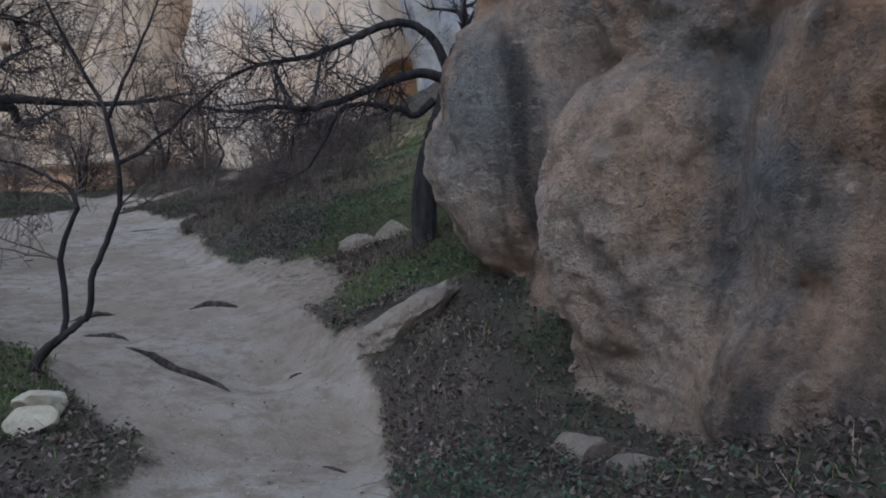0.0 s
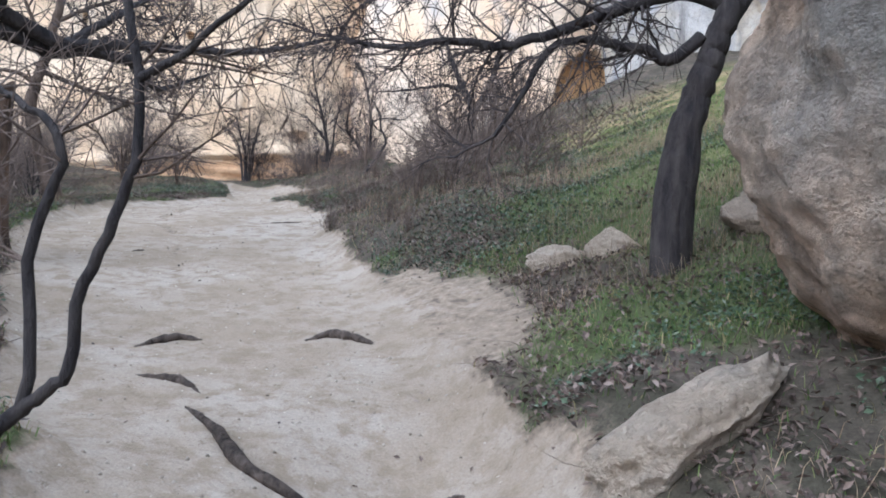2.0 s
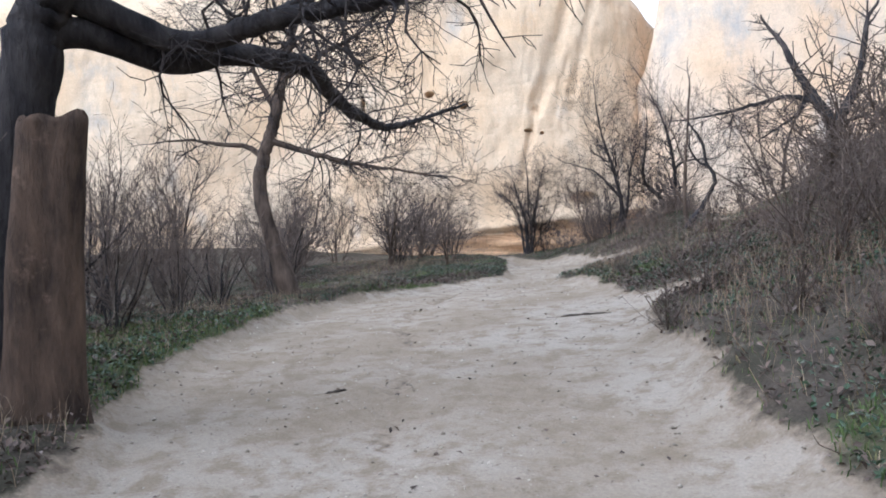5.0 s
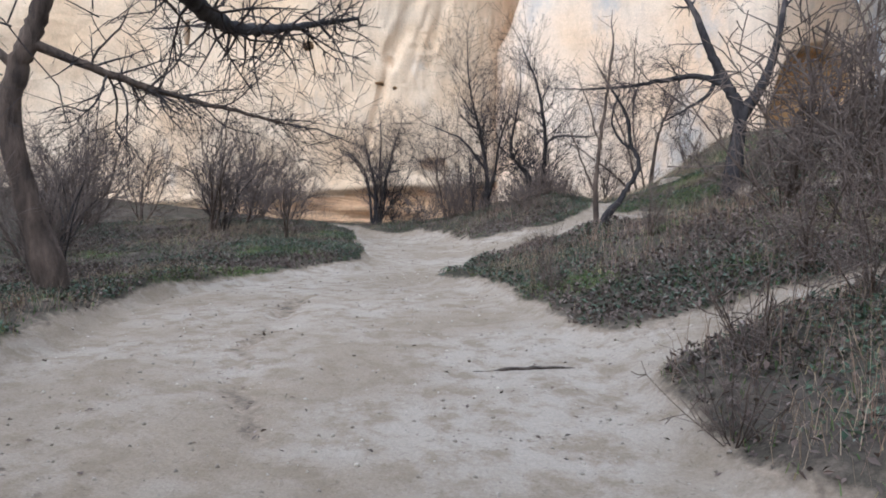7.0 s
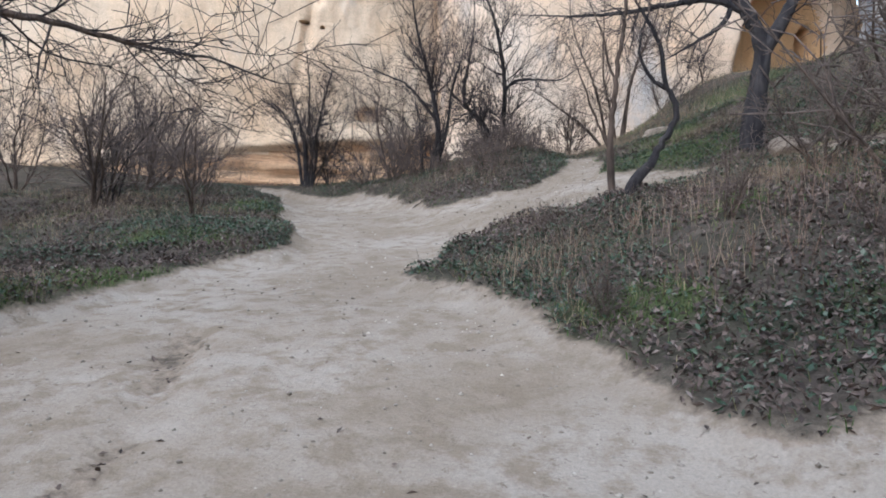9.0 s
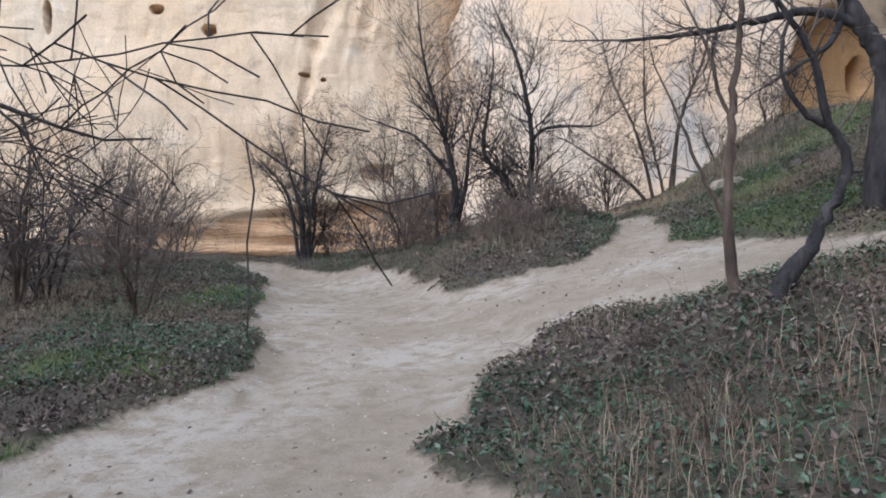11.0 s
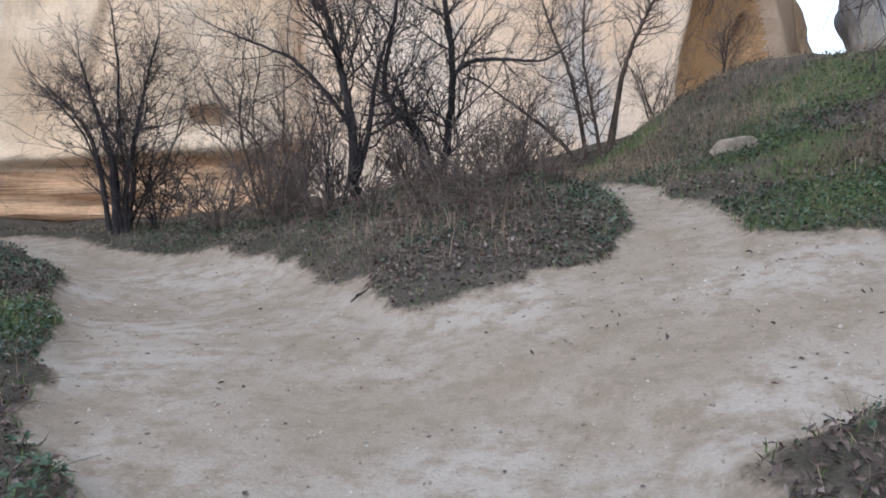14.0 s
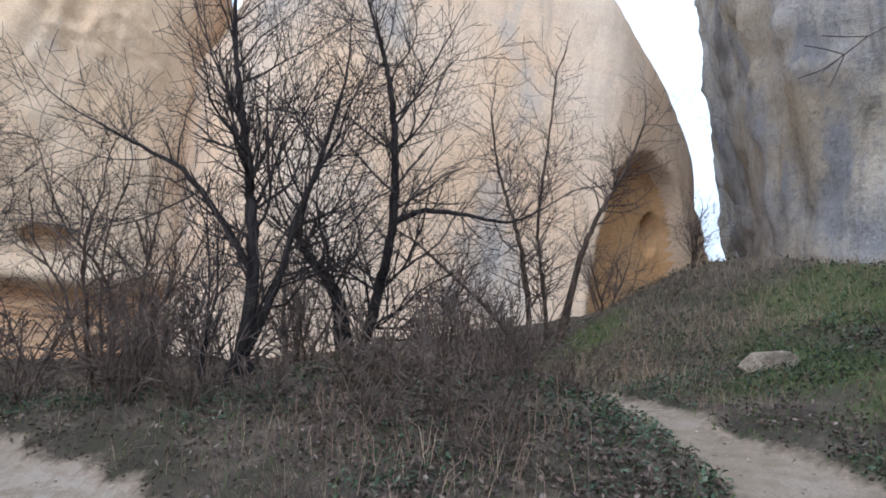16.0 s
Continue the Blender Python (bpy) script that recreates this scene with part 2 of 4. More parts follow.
def grid_faces(nu, nv, wrap=False):
    i = np.arange(nu if wrap else nu - 1)[:, None]
    j = np.arange(nv - 1)[None]
    a = i * nv + j
    b = ((i + 1) % nu) * nv + j
    return np.stack([a, b, b + 1, a + 1], -1).reshape(-1, 4)


# ---- the lie of the land ----
# u runs up the path, v to its side (the slope rises where v grows)
KNOTS = np.array([-6, 0, 4, 8, 12, 16, 20, 24, 28, 34, 44.0])
PATH_Z = np.array([-0.276, -0.075, -0.206, 0.155, 0.6, 1.041, 1.093, 1.333, 1.788, 1.484, 1.921])
SLOPE = np.array([0.422, 0.409, 0.351, 0.328, 0.297, 0.21, 0.269, 0.239, 0.086, 0.059, 0.235])
STEEP = np.array([0.152, 0.21, 0.268, 0.305, 0.248, 0.258, 0.19, 0.337, 0.263, 0.187, 0.124])
VERGE = np.array([0.06, 0.098, 0.116, 0.095, 0.082, -0.043, -0.035, 0.03, -0.044, 0.073, 0.142])
MOUNDS = [(-4.8, 17.0, 0.24, 1.5), (-8.1, 24.3, 0.45, 1.0), (-9.6, 25.6, 0.25, 1.2), (-2.3, 11.7, 0.16, 1.2), (-3.7, 27.1, 0.25, 1.6),
          (-11.2, 19.2, 0.10, 1.3), (-3.2, 13.2, 0.15, 1.2), (-7.2, 18.2, 0.10, 0.5), (-4.7, 18.8, 0.05, 1.2), (-6.05, 18.1, 0.24, 0.5), (-4.4, 21.6, -0.2, 1.0), (-11.2, 23.7, -0.32, 1.3), (-12.7, 25.2, -0.30, 1.2), (-0.5, 6.2, 0.10, 0.5), (-3.2, 5.4, 0.12, 0.7),
          (1.15, 4.15, -0.42, 0.95), (-0.5, 4.75, -0.20, 0.75), (-1.5, 6.2, -0.20, 0.6), (-0.8, 28.6, -0.85, 1.7), (-4.6, 28.4, 0.50, 1.3), (-8.8, 26.8, 0.3, 0.8), (-2.0, 26.6, -0.5, 1.3), (-4.3, 26.0, -0.2, 0.9)]
# trodden ways: centre line and half width
WAYS = [
    [(-0.6, -8, 0.9), (-0.7, 0, 0.8), (-0.9, 3, 0.72), (-1.05, 4.1, 0.66), (-1.35, 5.0, 0.80), (-1.8, 5.7, 0.98), (-2.5, 6.6, 1.15), (-3.6, 8.0, 1.42),
     (-4.6, 9.3, 1.58), (-5.8, 11.0, 1.85), (-6.9, 13.0, 1.9), (-8.05, 15.0, 1.7), (-8.75, 16.8, 1.05), (-8.60, 18.2, 0.86), (-8.60, 19.4, 1.10),
     (-9.3, 20.5, 1.1), (-10.25, 22.1, 1.12), (-11.05, 23.4, 1.05), (-12.0, 24.6, 0.75), (-13.6, 25.6, 0.4), (-15.5, 26.2, 0.3)],
    [(-6.0, 12.9, 0.9), (-5.1, 13.5, 0.45), (-4.3, 14.1, 0.26), (-3.0, 15.0, 0.22)],
    [(-8.7, 20.6, 1.4), (-7.7, 20.85, 1.42), (-6.7, 20.85, 1.28), (-5.4, 20.5, 0.74), (-4.2, 20.1, 0.45), (-2.5, 19.6, 0.3)],
    [(-6.9, 21.9, 0.55), (-6.78, 23.0, 0.30), (-6.82, 24.3, 0.26), (-6.9, 25.5, 0.2)],
]


GULLY = [(-4.4, 8.6), (-4.68, 9.15), (-4.9, 9.5), (-5.25, 9.85), (-5.6, 10.4), (-5.95, 11.1), (-6.35, 11.65), (-6.7, 12.0), (-7.05, 12.35), (-7.45, 12.9), (-7.65, 13.5), (-7.95, 14.2), (-8.4, 15.1)]


def soft_plus(s, w):
    return w * np.log1p(np.exp(np.clip(s / w, -40, 40)))


def along(u, table):
    return (np.interp(u - 1.2, KNOTS, table) + np.interp(u, KNOTS, table) + np.interp(u + 1.2, KNOTS, table)) / 3


def way_distance(x, y, ways):
    """How far inside the trodden ways a place lies, in metres (negative outside)."""
    best = np.full(x.shape, -99.0)
    for line in ways:
        for (ax, ay, aw), (bx, by, bw) in zip(line, line[1:]):
            dx, dy = bx - ax, by - ay
            s = np.clip(((x - ax) * dx + (y - ay) * dy) / (dx * dx + dy * dy), 0, 1)
            best = np.maximum(best, aw + (bw - aw) * s - np.hypot(x - ax - s * dx, y - ay - s * dy))
    return best


def bareness(x, y):
    p = np.stack([x, y, 0 * x], -1)
    rag = 0.20 * vnoise(p, 1.3, 3) + 0.10 * vnoise(p, 5.0, 3)
    # the side paths are less trodden and keep their brown soil
    bare = np.maximum(smooth(-0.22, 0.16, way_distance(x, y, WAYS[:1]) + rag), 0.60 * smooth(-0.22, 0.16, way_distance(x, y, WAYS[1:]) + rag))
    u, v = -0.457 * x + 0.889 * y, 0.889 * x + 0.457 * y
    # eroded bank beside the first bend
    bank = smooth(0.9, 0.0, np.hypot((u - 8.4) / 2.8, (v - 2.15) / 1.15)) * (0.75 + 0.5 * vnoise(p, 2.4, 3))
    bare = np.maximum(bare, np.minimum(bank, 0.44))
    return np.clip(np.maximum(bare - 0.95 * gully_fall(x, y), np.minimum(bare, 0.37)), 0, 1)


def gully_fall(x, y):
    """0 to 1 into the shallow washed-out gully along the path."""
    p = np.stack([x, y, 0 * x], -1)
    gully = np.full(x.shape, 9.0)
    for (ax, ay), (bx, by) in zip(GULLY, GULLY[1:]):
        s = np.clip(((x - ax) * (bx - ax) + (y - ay) * (by - ay)) / ((bx - ax) ** 2 + (by - ay) ** 2), 0, 1)
        gully = np.minimum(gully, np.hypot(x - ax - s * (bx - ax), y - ay - s * (by - ay)))
    gully = gully + 0.10 * vnoise(p, 2.5, 3)
    return smooth(0.20, 0.03, gully) * np.clip(0.65 + 0.7 * vnoise(p, 1.6, 2), 0, 1)


LAWNS = [(-7.3, 9.9, 1.0), (-8.7, 11.6, 0.9), (-10.4, 15.4, 0.9), (-11.8, 21.8, 0.9), (-2.6, 4.3, 0.9), (-3.2, 5.5, 0.7), (-0.6, 10.6, 1.4), (0.4, 12.6, 2.2), (0.9, 16.0, 2.5),
         (-5.0, 22.6, 0.9), (-4.5, 15.2, 0.6), (-5.4, 24.4, 1.0), (-4.0, 26.0, 1.4), (-1.7, 9.5, 0.5), (-4.9, 17.1, 0.5), (-10.8, 18.2, 0.5), (-6.2, 28.0, 0.9), (-9.4, 26.6, 0.6), (-2.9, 10.1, 0.4), (-0.9, 7.4, 0.6), (-5.6, 15.6, 0.4), (-3.9, 16.6, 0.6), (-9.9, 16.3, 0.5), (0.0, 7.3, 0.7), (-7.9, 10.7, 0.8)]


def green_patch(x, y):
    """Above 0 where grass grows."""
    p = np.stack([x, y, 0 * x + 9], -1)
    g = 0.55 * vnoise(p, 0.45, 3) + 0.45 * vnoise(p, 1.7, 3) - 0.25
    for lx, ly, lr in LAWNS:
        g = g + 0.75 * np.exp(-((x - lx) ** 2 + (y - ly) ** 2) / (lr * lr))
    return g


def lie(x, y):
    u = -0.457 * x + 0.889 * y
    v = np.clip(0.889 * x + 0.457 * y, -16, 15)
    z = along(u, PATH_Z) + along(u, SLOPE) * soft_plus(v - 1.7, 0.25) + along(u, STEEP) * soft_plus(v - 6.2, 0.6) + along(u, VERGE) * soft_plus(-v - 0.4, 0.4)
    for mx, my, h, r in MOUNDS:
        z = z + h * np.exp(-((x - mx) ** 2 + (y - my) ** 2) / (r * r))
    return z


def ground_z(x, y, bare=None):
    x, y = np.atleast_1d(np.asarray(x, float)), np.atleast_1d(np.asarray(y, float))
    if bare is None:
        bare = bareness(x, y)
    p = np.stack([x, y, 0 * x + 5], -1)
    rough = 0.10 * vnoise(p, 0.7, 3) + 0.06 * vnoise(p, 3.0, 3)
    fine = 0.018 * vnoise(p, 2.2, 4) + 0.008 * vnoise(p, 9.0, 2)
    return lie(x, y) + bare * (-0.09 + 1.3 * fine) + (1 - bare) * (0.03 + 1.1 * rough) - 0.14 * gully_fall(x, y)


def gz(x, y):
    return float(ground_z(x, y)[0])


def build_ground():
    far = np.array([12, 25, 50, 100, 200, 400.0])
    xs = np.concatenate([-19 - far[::-1], np.arange(-19, -14, 0.25), np.arange(-14, 3.0, 0.085), np.arange(3.0, 9, 0.3), 9 + far])
    ys = np.concatenate([-6 - far[::-1], np.arange(-6, 2, 0.25), np.arange(2, 26, 0.085), np.arange(26, 38, 0.25), 38 + far])
    gx, gy = np.meshgrid(xs, ys, indexing="ij")
    x, y = gx.ravel(), gy.ravel()
    bare = bareness(x, y)
    z = ground_z(x, y, bare)
    ob = mesh_object("ground", np.stack([x, y, z], -1), grid_faces(len(xs), len(ys)), GROUND)
    at = ob.data.attributes.new("bare", "FLOAT", "POINT")
    at.data.foreach_set("value", bare.astype(np.float32))
    at = ob.data.attributes.new("green", "FLOAT", "POINT")
    at.data.foreach_set("value", (0.65 * smooth(0.0, 0.45, green_patch(x, y))).astype(np.float32))
    at = ob.data.attributes.new("hill", "FLOAT", "POINT")
    at.data.foreach_set("value", smooth(3.6, 6.5, 0.889 * x + 0.457 * y + 0.8 * vnoise(np.stack([x, y, 0 * x], -1), 0.5, 3)).astype(np.float32) * smooth(23, 18, y).astype(np.float32))
    tagged(ob, "pale trodden dust path through brown soil banks and grass", "ground", kind="structure")
    return ob


build_ground()

# ---- cliffs ----


def curve_points(line, n):
    """n points along a smoothed line of plan corners."""
    p = np.array(line, float)
    for _ in range(3):
        a, b = p[:-1] * 0.75 + p[1:] * 0.25, p[:-1] * 0.25 + p[1:] * 0.75
        p = np.concatenate([p[:1], np.stack([a, b], 1).reshape(-1, p.shape[1]), p[-1:]])
    d = np.concatenate([[0], np.cumsum(np.hypot(*np.diff(p[:, :2], axis=0).T))])
    s = np.linspace(0, d[-1], n)
    return np.stack([np.interp(s, d, p[:, k]) for k in range(p.shape[1])], -1), s


def cliff(name, line, step, z0, lean, relief, mat, label, holes=(), cracks=(), ledge=None, round_top=2.0, back=10.0, grooves=0.0, seed=0.0, rough=0.10, arch=None):
    """A rock face over a plan line of (x, y, height), with a rounded crown and a back."""
    length = sum(math.hypot(b[0] - a[0], b[1] - a[1]) for a, b in zip(line, line[1:]))
    p, s = curve_points(line, int(length / step))
    extra = [np.linspace(hs - 1.6 * rs, hs + 1.6 * rs, 18) for hs, hz, rs, rz, dep in holes]
    s2 = np.unique(np.concatenate([s] + extra))
    p, s = np.stack([np.interp(s2, s, p[:, k]) for k in range(3)], -1), s2
    tang = np.stack([np.gradient(p[:, k], s) for k in range(2)], -1)
    tang /= np.linalg.norm(tang, axis=1)[:, None]
    norm = np.stack([tang[:, 1], -tang[:, 0]], -1)
    top = p[:, 2]
    nz = int((top.max() - z0) / step)
    h = np.linspace(0, 1, nz)
    for hs, hz, rs, rz, dep in holes:
        tall = np.interp(hs, s, top) - z0
        h = np.concatenate([h, np.linspace((hz - 1.6 * rz - z0) / tall, (hz + 1.6 * rz - z0) / tall, 18)])
    h = np.unique(h)
    nz = len(h)
    Z = z0 + (top[:, None] - z0) * h[None]
    S = np.repeat(s[:, None], nz, 1)
    q = np.stack([p[:, 0:1] + 0 * Z, p[:, 1:2] + 0 * Z, Z + seed], -1).reshape(-1, 3)
    off = relief * vnoise(q, 0.16, 3) + rough * relief * vnoise(q, 1.1, 5, 0.6)
    off = off + 0.08 * relief * vnoise(q * np.array([1, 1, 0.35]), 5.0, 3)
    off = off.reshape(Z.shape)
    if grooves:
        off = off - grooves * np.maximum(0, vnoise(q * np.array([1, 1, 0.10]), 0.9, 3)).reshape(Z.shape)
    off = off - lean * (Z - z0) - round_top * smooth(0.72, 1.0, h)[None] ** 2 * 1.6
    if ledge:
        # weak beds near the foot are worn back under a lip
        lz = ledge + 0.35 * vnoise(np.stack([S.ravel() * 0.4, 0 * S.ravel(), 0 * S.ravel()], -1), 0.35, 3).reshape(Z.shape) + np.clip(0.10 * (S - 37.5), -2.0, 0.4)
        lip = smooth(0.12, -0.05, Z - lz)
        beds = np.tanh(3.5 * vnoise(np.stack([S.ravel() * 0.16, 0 * S.ravel(), Z.ravel() * 3.4 + 0.09 * S.ravel()], -1), 1.0, 4)).reshape(Z.shape)
        off = off - lip * (0.22 + 0.26 * beds) + 0.16 * np.exp(-((Z - lz - 0.15) / 0.25) ** 2)
    for hs, hz, rs, rz, dep in holes:
        off = off - dep * smooth(1.05, 0.92, np.hypot((S - hs) / rs, (Z - hz) / rz))
    for sa, za, sb, zb, w, dep in cracks:
        k = np.clip(((S - sa) * (sb - sa) + (Z - za) * (zb - za)) / ((sb - sa) ** 2 + (zb - za) ** 2), 0, 1)
        d = np.hypot(S - sa - k * (sb - sa), Z - za - k * (zb - za)) + 0.12 * vnoise(q, 1.4, 3).reshape(Z.shape)
        off = off - dep * smooth(w, 0.0, d)
    if arch:
        # a tall hollow under a rounded brow
        a_s, a_z, a_w, a_h, a_d = arch
        inner = (np.abs(S - a_s) / a_w) ** 2.4 + (np.maximum(0, Z - a_z) / a_h) ** 2.4 + 0.10 * vnoise(q, 0.9, 3).reshape(Z.shape)
        off = off - a_d * smooth(1.05, 0.80, inner) - 0.5 * a_d * smooth(0.85, 0.1, inner)
    X = p[:, 0:1] + norm[:, 0:1] * off
    Y = p[:, 1:2] + norm[:, 1:2] * off
    back_line = np.stack([X[:, -1] - norm[:, 0] * back, Y[:, -1] - norm[:, 1] * back, Z[:, -1] * 0 + top - 1.0], -1)
    foot = back_line.copy()
    foot[:, 2] = z0
    V = np.concatenate([np.stack([X, Y, Z], -1), back_line[:, None], foot[:, None]], 1)
    ob = mesh_object(name, V.reshape(-1, 3), grid_faces(len(p), nz + 2), mat)
    if ledge:
        ob.data.materials.append(STRATA)
        low = (Z < lz - 0.02)
        low = np.concatenate([low, np.zeros((len(p), 2), bool)], 1)
        face_low = (low[:-1, :-1] & low[1:, :-1] & low[1:, 1:] & low[:-1, 1:]).ravel()
        ob.data.polygons.foreach_set("material_index", face_low.astype(np.int32))
    if arch:
        # shade inside the hollow is painted by giving it the darker orange tuff
        ob.data.materials.append(DOME_SHADED)
        deep = np.concatenate([inner < 0.93, np.zeros((len(p), 2), bool)], 1)
        ob.data.polygons.foreach_set("material_index", (deep[:-1, :-1] & deep[1:, 1:]).ravel().astype(np.int32))
    tagged(ob, label, "cliff", kind="structure")
    return ob


# arc lengths are measured from the line's first corner
cliff("cliff_west", [(-46, 12, 17), (-34, 22, 17), (-27, 26.6, 17), (-18.3, 31.0, 17), (-14.7, 32.6, 17), (-12.6, 33.8, 16), (-11.9, 36.5, 15), (-11.8, 41, 14)], 0.115, 0.2, 0.05, 0.7, CLIFF,
      "tall smooth peach-coloured tuff cliff with small pigeon holes",
      holes=[(36.25, 6.75, 0.16, 0.07, 0.5), (36.8, 6.6, 0.08, 0.07, 0.5), (33.7, 8.0, 0.19, 0.17, 0.9), (32.3, 8.6, 0.19, 0.14, 0.9), (29.5, 8.3, 0.11, 0.45, 0.7), (38.3, 3.9, 0.5, 0.25, 0.5)],
      cracks=[(35.9, 4.6, 36.6, 7.6, 0.24, 0.14), (36.6, 7.6, 38.6, 13, 0.42, 0.22), (38.1, 8.2, 39.6, 13, 0.34, 0.14), (37.2, 6.8, 38.0, 9.5, 0.18, 0.06)], ledge=3.0, grooves=0.10, rough=0.14)
cliff("cliff_dome", [(-14.5, 37.0, 9.4), (-12.5, 35.0, 11.0), (-11.5, 34.5, 16.0), (-10.0, 34.5, 17.0), (-8.5, 34.6, 16.5), (-5.2, 34.9, 15.2), (-3.2, 34.9, 14.4), (-2.6, 35.1, 14.0), (-1.0, 36.4, 12.6), (0.4, 37.5, 11.3), (1.1, 38.3, 10.2), (1.2, 39.5, 9.4), (0.5, 42, 9), (-2, 46, 7)],
      0.10, 1.0, 0.05, 0.4, DOME, "rounded peach tuff dome with a hollow in its flank, its shade painted in ochre", round_top=2.4, seed=31.0, grooves=0.12,
      holes=[(15.9, 6.2, 0.36, 0.6, 0.9)], arch=(14.5, 3.0, 2.5, 5.0, 0.75))
cliff("cliff_east", [(7, 46, 16), (1.6, 36.5, 18), (-0.75, 31.4, 19), (-0.3, 29.6, 19), (1.6, 28.2, 19), (5, 25, 14), (9, 19, 14), (11, 10, 13), (12, 0, 13), (9, -10, 13)], 0.2, 1.5, -0.14, 0.7, CLIFF_GREY,
      "grey streaked tuff cliff above the grass slope", seed=57.0, rough=0.6, grooves=0.8, round_top=2.0)
# unseen cliff, added behind the walker to close off the valley
cliff("cliff_south", [(6, -14, 10), (-6, -17, 10), (-22, -12, 10), (-36, -2, 11), (-46, 12, 12)], 0.6, -0.5, 0.1, 0.8, CLIFF,
      "unseen pale tuff cliff added to close the valley behind", seed=77.0)

# ---- boulders and stones ----


def blobs_radius(balls, axis, theta, z, blend=0.055):
    """Outer radius, from an upright axis, of smoothly joined ellipsoids."""
    d = np.stack([np.cos(theta), np.sin(theta)], -1)

    def field(r):
        x, y = axis[0] + d[:, 0] * r, axis[1] + d[:, 1] * r
        acc = 0.0
        for cx, cy, cz, rx, ry, rz in balls:
            k = np.sqrt(((x - cx) / rx) ** 2 + ((y - cy) / ry) ** 2 + ((z - cz) / rz) ** 2)
            acc = acc + np.exp(-(k - 1) * min(rx, ry, rz) / blend)
        return acc - 1.0
    r = np.full(theta.shape, 5.6)
    found = np.zeros(theta.shape, bool)
    for _ in range(140):
        found |= field(r) > 0
        r = np.where(found, r, r - 0.04)
    low, high = r, r + 0.04
    for _ in range(7):
        mid = (low + high) / 2
        inside = field(mid) > 0
        low, high = np.where(inside, mid, low), np.where(inside, high, mid)
    r = low
    return np.maximum(r, 0.05)


def boulder(name, balls, axis, z0, z1, n_theta, n_z, relief, mat, label, category="rock", detail=1.0):
    th = np.linspace(0, 2 * math.pi, n_theta, endpoint=False)
    zz = np.linspace(z0, z1, n_z)
    T, Z = np.meshgrid(th, zz, indexing="ij")
    R = blobs_radius(balls, axis, T.ravel(), Z.ravel()).reshape(T.shape)
    X, Y = axis[0] + R * np.cos(T), axis[1] + R * np.sin(T)
    q = np.stack([X, Y, Z], -1).reshape(-1, 3)
    q = q * detail
    n = 1.3 * vnoise(q, 0.9, 4, 0.6) + 0.55 * vnoise(q * np.array([1, 1, 0.4]), 2.6, 4, 0.6) + 0.38 * vnoise(q, 7.0, 4, 0.65)
    # hollows and thin upright ribs left by weather
    n = n - 0.9 * np.maximum(0, vnoise(q + 40, 1.9, 3) - 0.18) + 0.35 * (0.25 - np.abs(vnoise(q * np.array([1, 1, 0.35]) + 15, 2.4, 3)))
    n = relief * n
    # close each column over its own highest point
    solid = R > 0.07
    last = np.where(solid.any(1), n_z - 1 - np.argmax(solid[:, ::-1], 1), 0)
    over = np.arange(n_z)[None] > last[:, None]
    Z = np.where(over, zz[last][:, None], Z)
    R = np.where(over, 0.02, np.maximum(R + n.reshape(R.shape), 0.03))
    z1 = float(zz[last].mean())
    V = np.stack([axis[0] + R * np.cos(T), axis[1] + R * np.sin(T), Z], -1)
    verts = np.concatenate([V.reshape(-1, 3), [[axis[0], axis[1], z1 + 0.02]]])
    faces = grid_faces(n_theta, n_z, True).tolist()
    cap = len(verts) - 1
    faces += [[i * n_z + n_z - 1, ((i + 1) % n_theta) * n_z + n_z - 1, cap] for i in range(n_theta)]
    ob = mesh_object(name, verts, faces, mat)
    tagged(ob, label, category)
    return ob


boulder("tuff_boulder", [
    (1.00, 6.70, 1.55, 1.08, 1.0, 1.12), (1.38, 6.70, 3.2, 0.98, 1.05, 1.6), (0.62, 6.30, 2.0, 0.52, 0.55, 0.9),
    (1.42, 4.72, 1.22, 0.84, 0.58, 0.98), (1.70, 4.85, 2.75, 0.66, 0.55, 0.80), (2.05, 4.7, 3.8, 0.8, 0.8, 1.1),
    (2.45, 3.75, 1.35, 0.84, 0.70, 1.25), (2.40, 3.95, 3.0, 0.7, 0.7, 1.1), (2.10, 4.30, 0.9, 0.52, 0.42, 1.0),
    (2.9, 2.5, 1.0, 0.9, 0.8, 1.5), (3.0, 2.8, 2.8, 0.9, 0.9, 1.3), (3.5, 4.5, 2.2, 1.5, 2.0, 3.0), (3.0, 6.5, 2.0, 1.5, 1.1, 2.6),
    (1.70, 6.30, 0.2, 0.95, 0.7, 0.9), (1.30, 5.75, 0.2, 0.62, 0.5, 0.75), (1.55, 4.85, 0.05, 0.6, 0.42, 0.6), (1.60, 4.75, 0.1, 0.66, 0.44, 0.75), (1.52, 4.75, -0.12, 0.86, 0.5, 0.34), (1.48, 4.60, 0.52, 0.68, 0.5, 0.62), (1.85, 4.25, 0.2, 0.72, 0.55, 0.95), (2.1, 3.7, 0.0, 0.8, 0.6, 0.9), (1.18, 5.72, 0.42, 0.55, 0.45, 0.85), (2.6, 3.4, 0.0, 1.0, 1.0, 1.1)],
    (2.35, 5.9), -0.6, 4.9, 620, 240, 0.20, BOULDER, "huge rounded tuff boulder with hollows, grey crust and black streaks")


